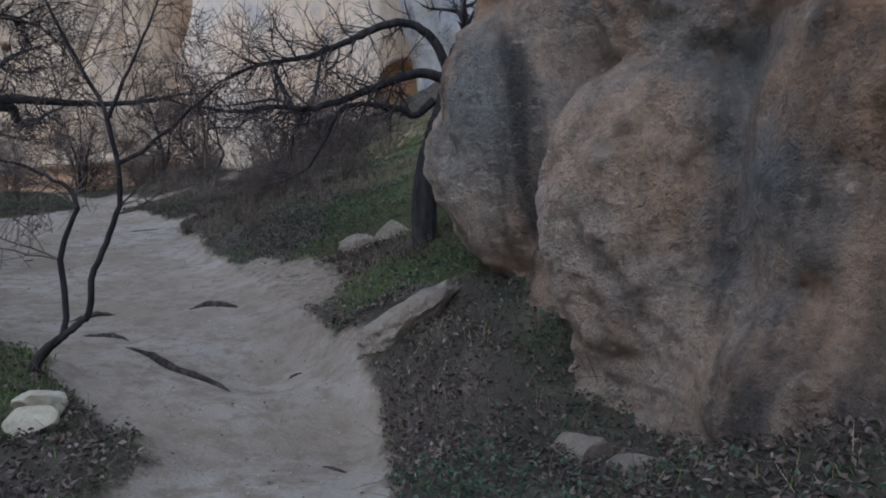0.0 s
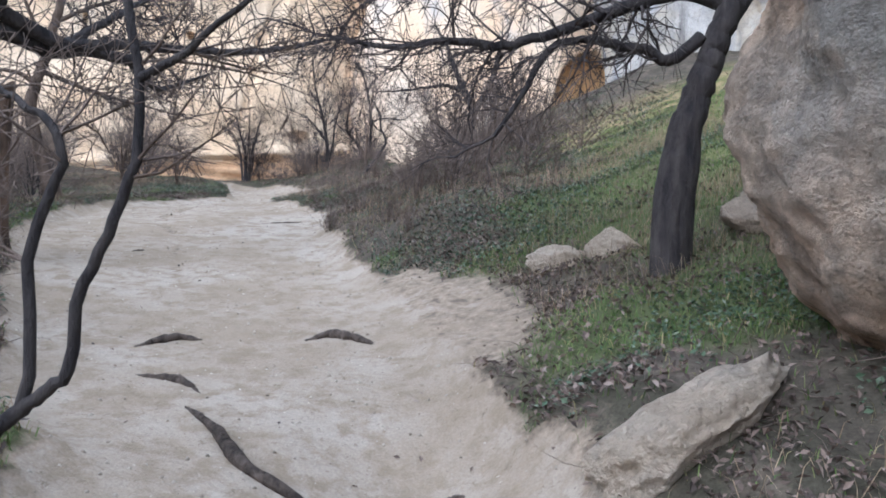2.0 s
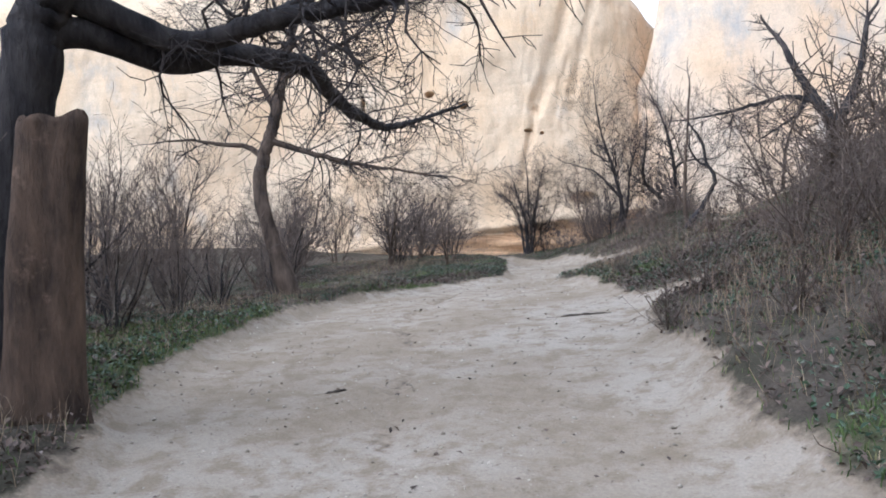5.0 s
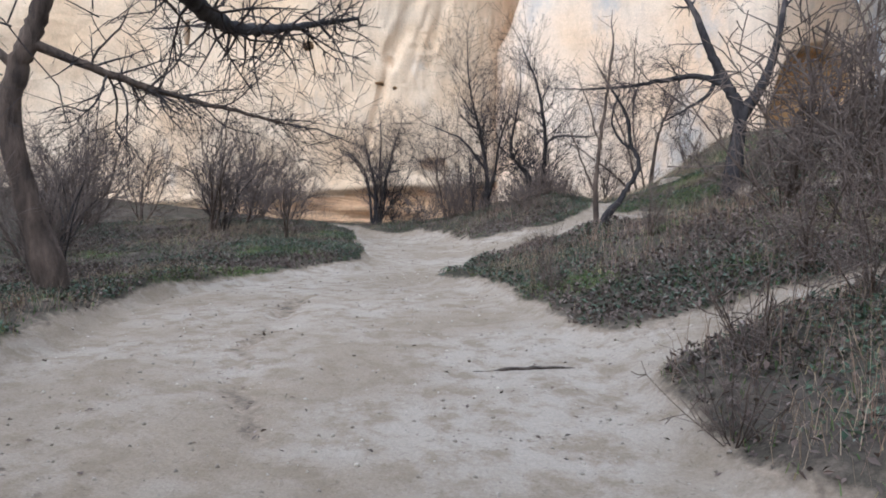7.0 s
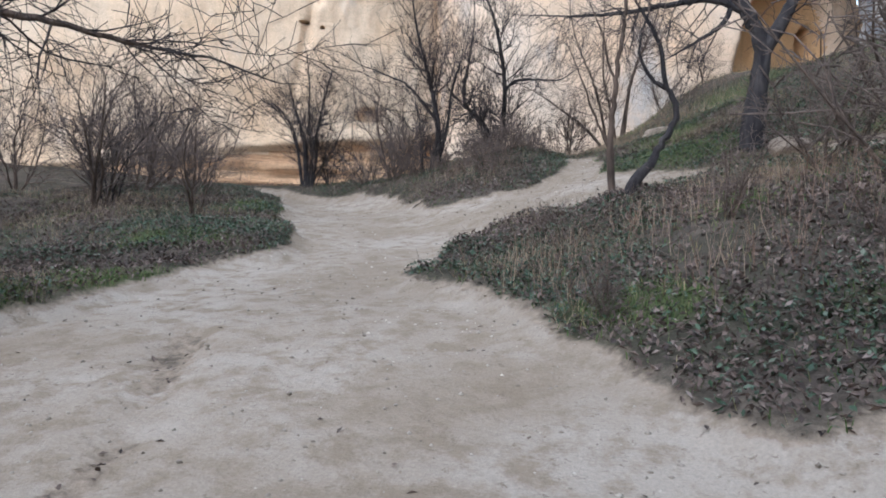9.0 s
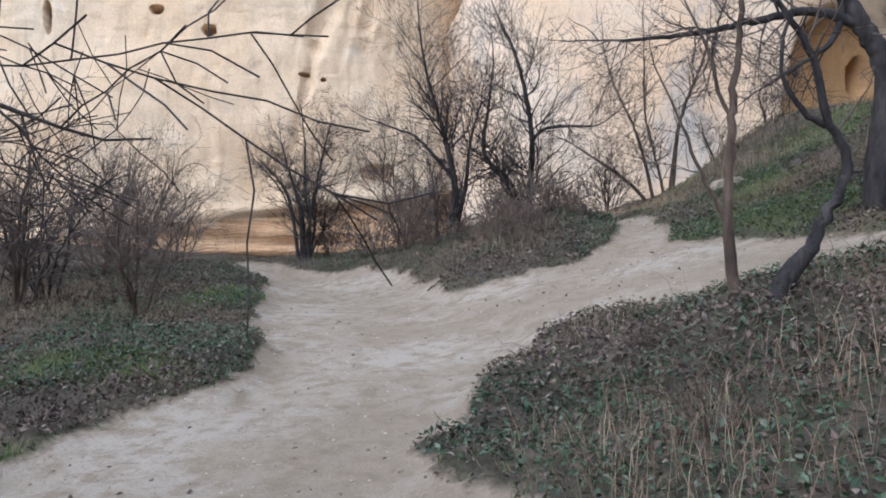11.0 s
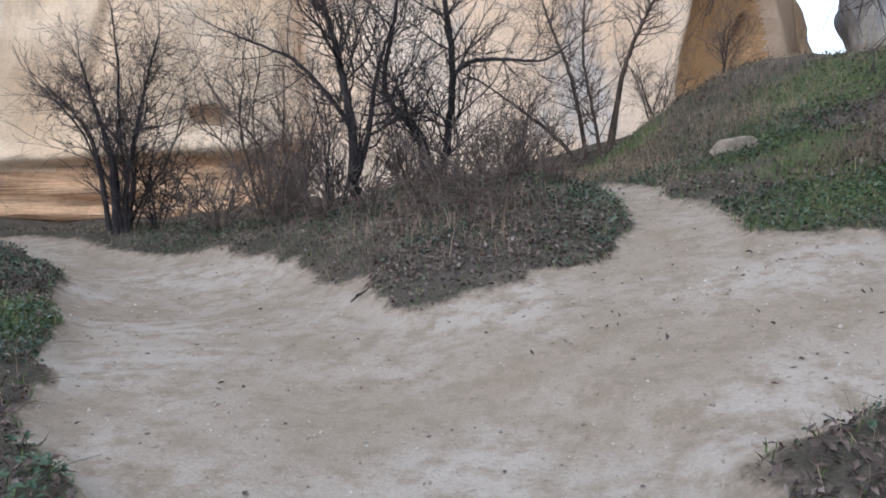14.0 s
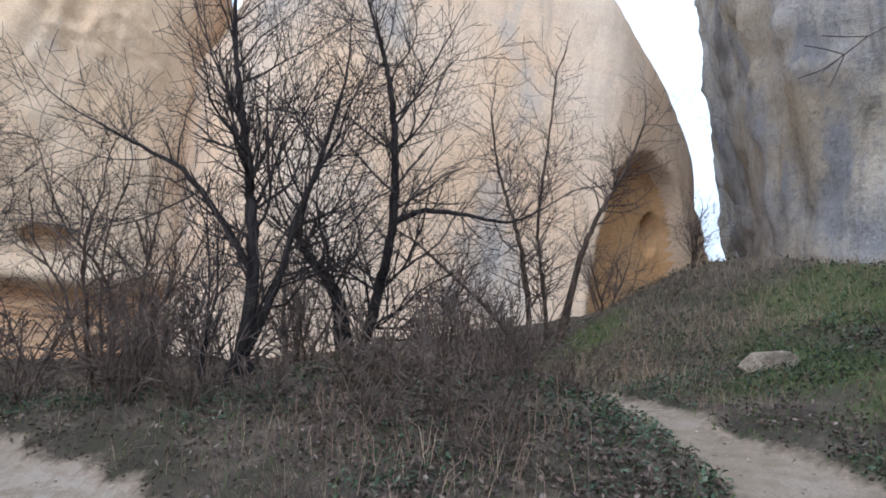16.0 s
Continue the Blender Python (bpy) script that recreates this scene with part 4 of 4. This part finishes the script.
tree("bare_tree", [("trunk", [(-8.98, 27.00, 2.12), (-9.07, 26.95, 2.54), (-9.16, 26.89, 3.00), (-9.42, 26.89, 3.26), (-9.64, 26.90, 3.47), (-9.63, 26.84, 3.88), (-9.49, 26.75, 4.35), (-9.38, 26.65, 4.94)], 0.085, 0.018, 1.2, 6.5),
                   ("limb", [(-8.94, 26.98, 2.15), (-8.82, 26.90, 2.62), (-8.73, 26.79, 3.27), (-8.68, 26.70, 3.85), (-8.76, 26.61, 4.54), (-8.89, 26.53, 5.22), (-9.14, 26.48, 5.84)], 0.075, 0.016, 1.25, 7.0),
                   ("limb", [(-8.72, 26.72, 3.73), (-8.46, 26.66, 3.93), (-7.94, 26.58, 3.92), (-7.52, 26.53, 3.85), (-7.20, 26.45, 4.05)], 0.035, 0.010, 0.95, 8.0)],
     dict(rise=0.07, wander=0.13, kids=(4.0, 6.0, 7.0)), 17, BARK_DARK, TWIG_DARK, "dark bare tree with two bent trunks below the cliff", drop=0.12)
tree("tall_shrub", [("stem", [(-6.30, 28.38, 2.52), (-6.26, 28.29, 3.10), (-6.15, 28.15, 3.98), (-5.99, 28.06, 4.43), (-5.70, 27.93, 5.03), (-5.55, 27.83, 5.62)], 0.05, 0.012, 0.7, 12.2),
                    ("stem", [(-6.63, 28.43, 2.53), (-6.74, 28.35, 3.20), (-6.95, 28.26, 4.05), (-7.33, 28.20, 4.87), (-7.49, 28.12, 5.58)], 0.04, 0.012, 0.7, 13.2),
                    ("stem", [(-6.70, 28.45, 2.49), (-7.12, 28.43, 3.02), (-7.74, 28.46, 3.47), (-8.22, 28.47, 3.85), (-8.60, 28.50, 4.03)], 0.04, 0.010, 0.7, 10.5),
                    ("stem", [(-6.41, 28.40, 2.51), (-6.53, 28.31, 3.22), (-6.74, 28.22, 4.07), (-6.75, 28.12, 4.79), (-6.72, 28.01, 5.51), (-6.73, 27.92, 6.16)], 0.035, 0.010, 0.7, 13.2)],
     dict(rise=0.06, levels=3, kids=(3.0, 5.0, 5.0)), 18, BARK_BROWN, TWIG_BROWN, "fan of bare brown stems at the cliff's foot", "shrub", 6, 0.3)
tree("berry_bush", [("stem", [(-13.35, 26.58, 1.51), (-13.32, 26.60, 2.19), (-13.36, 26.61, 2.79), (-13.56, 26.60, 3.39), (-13.71, 26.60, 3.99)], 0.05, 0.014, 0.55, 14.3),
                    ("stem", [(-13.29, 26.59, 1.51), (-13.20, 26.62, 2.28), (-13.06, 26.65, 2.95), (-12.88, 26.69, 3.71), (-12.70, 26.73, 4.30)], 0.045, 0.012, 0.55, 17.2),
                    ("stem", [(-13.42, 26.57, 1.52), (-13.49, 26.58, 2.37), (-13.64, 26.59, 3.13), (-14.14, 26.54, 3.65)], 0.04, 0.012, 0.5, 14.3),
                    ("stem", [(-13.25, 26.59, 1.51), (-13.15, 26.62, 2.27), (-13.27, 26.63, 3.04), (-13.21, 26.65, 3.80), (-13.28, 26.67, 4.66)], 0.04, 0.010, 0.5, 17.2)],
     dict(rise=0.05), 19, BARK_DARK, TWIG_BROWN, "dense dark bush with a few dry leaves at the cliff's foot", "shrub", 6, 0.3)
tree("bent_shrub", [("stem", [(-5.89, 18.00, 1.81), (-5.68, 18.09, 2.02), (-5.56, 18.15, 2.24), (-5.46, 18.20, 2.43), (-5.51, 18.19, 2.59), (-5.60, 18.17, 2.70), (-5.59, 18.19, 2.90), (-5.65, 18.19, 3.12), (-5.82, 18.15, 3.39)], 0.05, 0.014, 0.6, 2.5),
                    ("stem", [(-5.58, 18.18, 2.68), (-5.75, 18.13, 2.79), (-5.84, 18.12, 3.06), (-5.74, 18.18, 3.34)], 0.022, 0.010, 0.55, 4.0)],
     dict(rise=0.05), 20, BARK_DARK, TWIG_BROWN, "bent dark stem leaning out of the bank", "shrub", 7, 0.6)
tree("sapling", [("trunk", [(-6.04, 18.59, 1.57), (-6.06, 18.59, 1.88), (-6.08, 18.59, 2.20), (-6.05, 18.60, 2.57), (-6.03, 18.62, 2.89), (-5.97, 18.64, 3.26), (-5.95, 18.66, 3.64), (-5.90, 18.68, 4.07)], 0.032, 0.015, 0.6, 1.3),
                 ("limb", [(-6.07, 18.59, 2.13), (-6.20, 18.56, 2.42), (-6.31, 18.53, 2.71), (-6.39, 18.50, 2.93)], 0.018, 0.008, 0.5, 2.5),
                 ("limb", [(-6.03, 18.61, 2.82), (-6.12, 18.59, 2.98), (-6.14, 18.59, 3.20), (-6.25, 18.56, 3.46)], 0.016, 0.008, 0.5, 2.5)],
     dict(rise=0.03, levels=2), 24, BARK_BROWN, TWIG_BROWN, "straight grey sapling beside the path", drop=0.55)

thicket("bare_shrub", [(-13.6, 20.2, 3.0, 6), (-14.6, 22.5, 2.6, 8), (-16.5, 25.5, 2.8, 8), (-11.4, 27.2, 3.0, 7), (-15.3, 18.6, 2.8, 7), (-11.7, 19.9, 2.0, 4), (-14.0, 16.5, 2.4, 6),
                        (-17.0, 20.5, 3.0, 7), (-10.8, 25.6, 1.6, 7), (-15.0, 24.8, 2.2, 7), (-7.6, 29.6, 2.4, 7), (-5.4, 29.2, 1.6, 6),
                        (-9.6, 29.6, 2.6, 7), (-18.8, 23.8, 2.8, 8), (-18.5, 27.2, 2.4, 8), (-4.6, 28.2, 1.3, 8)],
        5, 100, BARK_BROWN, TWIG_BROWN, "bare brown thicket shrub along the cliff path", 0.95, dict(rise=0.0, wander=0.17, angle=(22, 62)))
thicket("bare_shrub", [(-11.5, 14.8, 1.8, 8), (-13.5, 13.2, 2.6, 9), (-11.2, 11.5, 2.4, 8), (-7.5, 6.2, 2.6, 8), (-15.5, 15.5, 2.6, 8), (-9.6, 8.5, 2.4, 7), (-5.2, 5.4, 2.2, 6), (-4.6, 4.4, 1.8, 6), (-5.0, 6.9, 1.6, 6),
                        (-4.4, 5.9, 1.2, 7), (-6.6, 7.2, 2.2, 6), (-8.6, 10.3, 1.3, 6), (-10.6, 12.9, 1.5, 6), (-12.4, 15.6, 2.0, 7), (-10.0, 10.0, 2.2, 7), (-17.5, 17.0, 3.2, 8), (-14.5, 11.0, 3.0, 8), (-12.0, 13.4, 1.4, 8),
                        (-13.6, 15.2, 1.3, 8), (-9.6, 11.6, 1.1, 8), (-8.4, 7.4, 1.8, 8), (-5.9, 4.6, 2.4, 8), (-16.2, 13.2, 2.8, 8)],
        4, 130, BARK_DARK, TWIG_BROWN, "bare grey-brown shrub behind the grass verge", 0.75)
thicket("dark_shrub", [(-13.3, 26.7, 2.5, 7), (-10.1, 25.6, 1.9, 5), (-12.9, 26.9, 1.3, 8), (-11.2, 28.4, 1.8, 8), (-13.9, 20.9, 2.0, 7)],
        2, 220, BARK_DARK, TWIG_DARK, "dense dark bush of upright bare stems below the cliff", 0.5, dict(rise=0.04, wander=0.13, kids=(4.0, 6.0, 7.0)))
thicket("bramble", [(-4.3, 13.0, 0.8, 9), (-3.3, 12.6, 0.9, 11), (-2.6, 13.6, 1.2, 11), (-3.9, 14.9, 1.2, 9), (-2.0, 14.8, 1.4, 9), (-3.4, 11.7, 0.6, 9), (-5.2, 16.6, 0.7, 9), (-4.2, 18.6, 1.1, 8), (-3.4, 16.4, 1.4, 8), (-2.4, 18.5, 2.0, 8),
                     (-3.0, 20.8, 2.2, 7), (-2.9, 10.9, 0.45, 9), (-4.4, 12.3, 0.55, 9), (-2.2, 12.6, 0.8, 9), (-5.9, 15.4, 0.45, 9), (-6.3, 16.8, 0.5, 9), (-4.4, 16.0, 0.6, 9), (-6.6, 18.0, 0.4, 8), (-3.3, 13.9, 1.0, 8), (-1.4, 13.2, 0.7, 8), (-1.2, 16.4, 1.2, 8), (-3.9, 17.5, 2.2, 8), (-3.2, 18.4, 2.6, 8), (-3.0, 17.0, 2.4, 8), (-2.6, 19.6, 2.6, 8), (-3.7, 19.6, 1.2, 8), (-2.9, 12.9, 1.1, 8), (-3.7, 13.7, 0.9, 8), (-1.9, 13.9, 1.1, 8), (-3.0, 14.5, 1.2, 8)],
        4, 160, BARK_BROWN, TWIG_BROWN, "low tangle of dry bramble stems on the bank", 1.4, dict(thin=0.0034, rise=-0.02, wander=0.25, angle=(30, 80)))
thicket("bramble", [(-8.9, 24.0, 0.5, 10), (-8.0, 24.9, 0.7, 10), (-8.3, 26.2, 0.9, 9), (-9.6, 24.9, 0.6, 9), (-7.6, 27.5, 1.0, 8), (-9.3, 28.0, 1.3, 8), (-10.6, 28.6, 1.5, 8), (-12.6, 28.8, 1.5, 8), (-11.8, 26.3, 0.9, 8), (-8.3, 23.3, 0.4, 8),
                     (-9.3, 23.3, 0.35, 8), (-7.7, 24.0, 0.4, 8), (-10.3, 26.8, 0.8, 8), (-8.8, 25.4, 0.5, 8), (-11.2, 28.0, 1.0, 8), (-13.6, 29.4, 1.2, 8), (-8.5, 23.8, 0.7, 8), (-8.1, 24.2, 0.8, 8), (-8.7, 24.4, 0.75, 8), (-7.8, 24.6, 0.7, 8), (-8.3, 24.8, 0.9, 8), (-9.0, 24.8, 0.8, 8), (-7.5, 24.3, 0.55, 8), (-8.2, 23.6, 0.55, 8), (-7.9, 25.4, 0.8, 8), (-8.7, 25.9, 0.9, 8), (-10.2, 25.2, 0.9, 8), (-10.9, 26.2, 1.1, 8)],
        3, 190, BARK_BROWN, TWIG_BROWN, "dry brown thicket of thin stems below the cliff", 1.2, dict(thin=0.0042, rise=0.0, wander=0.22))

# ---- roots and sticks on the path ----


def root_piece(name, pts, r0, seed, label):
    r = np.random.default_rng(seed)
    base = np.array(pts[0] + (0.0,), float)
    base[2] = gz(base[0], base[1])
    n = 26
    c, _ = curve_points([(x, y, h) for (x, y), h in zip(pts, [-0.02] + [0.018] * (len(pts) - 2) + [-0.02])], n)
    z = ground_z(c[:, 0], c[:, 1]) + c[:, 2]
    p = np.stack([c[:, 0], c[:, 1], z], -1) - base + r.normal(size=(n, 3)) * 0.002
    k = np.linspace(0, 1, n)
    t = Tubes()
    t.add(p, r0 * (0.35 + 0.65 * np.sin(np.pi * np.clip(k, 0.06, 0.94)) ** 0.6) * (1 + 0.25 * np.sin(k * 9 + seed) * np.sin(k * 23 + seed)), 8)
    ob = t.build(name, DEADWOOD)
    ob.location = base
    tagged(ob, label, "root")
    return ob


root_piece("exposed_root", [(-3.90, 7.36), (-3.82, 7.49), (-3.77, 7.60), (-3.69, 7.68), (-3.57, 7.72)], 0.032, 1, "weathered brown root lying bare across the path")
root_piece("exposed_root", [(-2.86, 7.95), (-2.75, 8.09), (-2.63, 8.09), (-2.47, 8.02), (-2.32, 7.96)], 0.038, 2, "knotted grey root standing out of the path")
root_piece("exposed_root", [(-2.95, 6.5), (-2.6, 6.25), (-2.3, 5.95), (-1.95, 5.9), (-1.75, 5.72)], 0.034, 3, "thin root that crosses the path's edge")
root_piece("exposed_root", [(-3.0, 6.75), (-3.25, 6.9), (-3.55, 6.85)], 0.03, 4, "short root bared at the path's edge")
for i, (x, y, a, l) in enumerate([(-1.35, 6.2, 20, 0.2), (-0.7, 4.35, -30, 0.35), (-8.8, 12.3, 10, 0.3), (-6.0, 10.3, 60, 0.22), (-7.9, 22.9, 40, 0.7), (-5.2, 18.6, -50, 1.3), (-10.6, 18.8, 30, 0.6), (-5.6, 13.3, 25, 0.9), (-9.3, 22.6, 15, 0.5), (-5.0, 17.2, 70, 1.0)]):
    c, s = math.cos(radians(a)), math.sin(radians(a))
    root_piece("stick", [(x - c * l / 2, y - s * l / 2), (x + 0.04 * s, y + 0.05), (x + c * l / 2, y + s * l / 2)], 0.011, 20 + i, "thin dry stick lying on the ground")

# ---- what nobody could count: grass, leaves, straw, pebbles ----


def corridor(x, y):
    """1 beside the walk, fading with distance from it."""
    u, v = -0.457 * x + 0.889 * y, 0.889 * x + 0.457 * y
    return smooth(9.5, 3.5, np.abs(v - 1.8)) * smooth(33, 26, u)


def scatter_places(n, area, seed, keep):
    r = np.random.default_rng(seed)
    x, y = r.uniform(area[0], area[1], n), r.uniform(area[2], area[3], n)
    m = r.random(n) < corridor(x, y)
    x, y = x[m], y[m]
    bare = bareness(x, y)
    m = r.random(len(x)) < keep(x, y, bare)
    x, y = x[m], y[m]
    return x, y, ground_z(x, y, bare[m]), r


def blades(name, x, y, z, r, length, width, lean, mat, label):
    """Bent blades, three faces each."""
    n = len(x)
    a = r.uniform(0, 2 * np.pi, n)
    l = length * r.uniform(0.45, 1.25, n)
    w = width * r.uniform(0.6, 1.3, n)
    le = lean * r.uniform(0.2, 1.2, n)
    c, s = np.cos(a), np.sin(a)
    b = r.uniform(0, 2 * np.pi, n)
    cb, sb = np.cos(b), np.sin(b)
    base = np.stack([x, y, z - 0.01], -1)
    side = np.stack([c, s, 0 * c], -1) * w[:, None]
    mid = base + np.stack([cb * le * l * 0.35, sb * le * l * 0.35, l * 0.62], -1)
    tip = base + np.stack([cb * le * l, sb * le * l, l * (1 - 0.35 * le)], -1)
    V = np.stack([base - side, base + side, mid + side * 0.7, mid - side * 0.7, tip], 1).reshape(-1, 3)
    i = np.arange(n)[:, None] * 5
    q = (i + np.array([[0, 1, 2, 3]])).tolist()
    t = (i + np.array([[3, 2, 4]])).tolist()
    ob = mesh_object(name, V, q + t, mat, shade=False)
    tagged(ob, label, "grass", kind="stuff")


def flakes(name, x, y, z, r, size, lift, tilt, mat, label, category):
    """Small curled leaves of two faces."""
    n = len(x)
    a = r.uniform(0, 2 * np.pi, n)
    s = size * r.uniform(0.5, 1.4, n)
    c = np.stack([x, y, z + lift * r.random(n)], -1)
    nrm = np.stack([r.normal(size=n) * tilt, r.normal(size=n) * tilt, np.ones(n)], -1)
    nrm /= np.linalg.norm(nrm, axis=1)[:, None]
    e1 = np.cross(nrm, np.stack([np.cos(a), np.sin(a), 0 * a], -1))
    e1 /= np.linalg.norm(e1, axis=1)[:, None]
    e2 = np.cross(nrm, e1)
    L, W = s[:, None], (s * r.uniform(0.35, 0.6, n))[:, None]
    curl = (s * r.uniform(0.05, 0.4, n))[:, None] * nrm
    V = np.stack([c - e1 * L, c - e2 * W + curl, c + e1 * L, c + e2 * W + curl], 1).reshape(-1, 3)
    i = np.arange(n)[:, None] * 4
    f = np.concatenate([i + np.array([[0, 1, 2]]), i + np.array([[0, 2, 3]])])
    ob = mesh_object(name, V, f, mat, shade=False)
    tagged(ob, label, category, kind="stuff")


WEEDS = [(-8.4, 23.6, 0.6), (-8.9, 24.2, 0.5), (-6.1, 16.3, 0.55), (-5.7, 17.0, 0.6), (-5.2, 15.9, 0.4), (-6.5, 17.2, 0.4), (-4.6, 16.6, 0.5), (-4.5, 17.8, 0.6), (-4.0, 15.2, 0.5), (-3.4, 12.2, 0.6), (-2.7, 12.2, 0.5), (-4.2, 13.4, 0.5), (-1.5, 12.0, 0.8),
         (-9.0, 26.0, 0.8), (-10.4, 26.6, 0.8), (-7.6, 26.0, 0.6), (-11.4, 27.4, 0.9), (-8.0, 24.4, 0.5), (-5.2, 26.3, 0.4), (-12.6, 27.6, 0.9), (-6.6, 25.9, 0.4), (-9.8, 28.0, 0.9)]


def weedy(x, y):
    """0 to 1 where dry weeds stand."""
    g = 0.0 * x
    for wx, wy, wr in WEEDS:
        g = np.maximum(g, np.exp(-((x - wx) ** 2 + (y - wy) ** 2) / (wr * wr)))
    return g


AREA = (-17, 4, 1.5, 31)
x, y, z, r = scatter_places(1000000, AREA, 1, lambda x, y, b: (b < 0.36) * np.maximum(smooth(-0.02, 0.42, green_patch(x, y)) * 0.85, np.where(0.889 * x + 0.457 * y > 4.0, 0.16, 0.10)))
blades("grass", x, y, z, r, 0.075, 0.0034, 0.8, GRASS, "short green winter grass on the banks")
x, y, z, r = scatter_places(1000000, AREA, 2, lambda x, y, b: (b < 0.35) * smooth(-0.15, 0.3, vnoise(np.stack([x, y, 0 * x + 14], -1), 0.8, 3)) * 0.8)
flakes("ground_leaves", x, y, z, r, 0.019, 0.07, 0.6, GREENLEAF, "low dark green ground-cover leaves", "ground cover")
x, y, z, r = scatter_places(1150000, AREA, 3, lambda x, y, b: (b < 0.7) * np.where(b > 0.3, 0.012, 0.62) * (1 - 0.9 * np.clip(b, 0, 1)) * (0.25 + 0.85 * smooth(-0.12, 0.25, vnoise(np.stack([x, y, 0 * x + 20], -1), 0.9, 4))) * np.where(0.889 * x + 0.457 * y > 4.6, np.where(y < 19, 0.3, 0.7), 1.0) * (1 - 0.6 * smooth(0.1, 0.5, green_patch(x, y))))
flakes("leaf_litter", x, y, z, r, 0.022, 0.06, 0.8, LITTER, "brown and grey dead leaves on the ground", "leaf litter")
x, y, z, r = scatter_places(700000, AREA, 4, lambda x, y, b: (b < 0.3) * smooth(-0.1, 0.5, vnoise(np.stack([x, y, 0 * x + 33], -1), 0.6, 3)) * np.where(y < 8, 0.12, np.where(0.889 * x + 0.457 * y > 4.5, 0.85, np.where(y > 22, 0.15, 0.4))))
blades("dry_grass", x, y, z, r, 0.20, 0.0018, 1.0, STRAW, "thin dry straw-coloured grass stems")
x, y, z, r = scatter_places(350000, AREA, 11, lambda x, y, b: (b < 0.35) * weedy(x, y) * 0.4)
blades("dry_weeds", x, y, z, r, 0.34, 0.002, 0.6, WEED, "standing dry reddish-brown weed stalks on the banks")
x, y, z, r = scatter_places(260000, (-12.5, 0, 2, 26), 5, lambda x, y, b: (b > 0.5) * 0.007 * (1 + 3 * np.maximum(0, vnoise(np.stack([x, y, 0 * x + 3], -1), 0.7, 2))) + (b > 0.12) * (b < 0.38) * 0.2)
flakes("path_leaves", x, y, z, r, 0.018, 0.008, 0.3, LITTER, "scattered dead leaves and crumbs on the path", "leaf litter")


def pebbles(n, seed):
    x, y, z, r = scatter_places(n, (-12.5, 0, 2, 26), seed, lambda x, y, b: (b > 0.45) * 0.1)
    k = len(x)
    s = 0.006 + 0.012 * r.random(k) ** 3
    o = np.array([[1, 0, 0], [-1, 0, 0], [0, 1, 0], [0, -1, 0], [0, 0, 0.8], [0, 0, -0.8]])
    V = np.stack([x, y, z], -1)[:, None] + o[None] * s[:, None, None] * r.uniform(0.6, 1.3, (k, 6, 1))
    f = np.array([[0, 2, 4], [2, 1, 4], [1, 3, 4], [3, 0, 4], [2, 0, 5], [1, 2, 5], [3, 1, 5], [0, 3, 5]])
    ob = mesh_object("pebbles", V.reshape(-1, 3), (np.arange(k)[:, None, None] * 6 + f[None]).reshape(-1, 3), PEBBLE)
    tagged(ob, "small pebbles and grit on the trodden path", "pebbles", kind="stuff")


pebbles(150000, 6)


def fallen_twigs(n, seed):
    """Short bent dry twigs strewn over the banks."""
    x, y, z, r = scatter_places(n, AREA, seed, lambda x, y, b: (b < 0.3) * 0.5)
    k = len(x)
    l = r.uniform(0.08, 0.42, k) * r.uniform(0.5, 1, k)
    a = r.uniform(0, 2 * np.pi, k)
    e = np.abs(r.normal(size=k)) * 0.45
    d = np.stack([np.cos(a) * np.cos(e), np.sin(a) * np.cos(e), np.sin(e)], -1)
    p0 = np.stack([x, y, z], -1)
    bend = r.normal(size=(k, 3)) * 0.12
    pts = np.stack([p0, p0 + d * l[:, None] * 0.5 + bend * l[:, None], p0 + d * l[:, None]], 1)
    rad = r.uniform(0.0015, 0.004, k)
    u = np.stack([-np.sin(a), np.cos(a), 0 * a], -1)
    w = cross3(d, u)
    ang = np.arange(3) * 2 * np.pi / 3
    ring = u[:, None] * np.cos(ang)[None, :, None] + w[:, None] * np.sin(ang)[None, :, None]
    V = pts[:, :, None] + ring[:, None] * rad[:, None, None, None] * np.array([1.0, 0.8, 0.4])[None, :, None, None]
    f = np.array([[0, 1, 4, 3], [1, 2, 5, 4], [2, 0, 3, 5], [3, 4, 7, 6], [4, 5, 8, 7], [5, 3, 6, 8]])
    ob = mesh_object("fallen_twigs", V.reshape(-1, 3), (np.arange(k)[:, None, None] * 9 + f[None]).reshape(-1, 4), TWIG_BROWN)
    tagged(ob, "thin dry twigs strewn over the banks", "twigs", kind="stuff")


fallen_twigs(60000, 8)
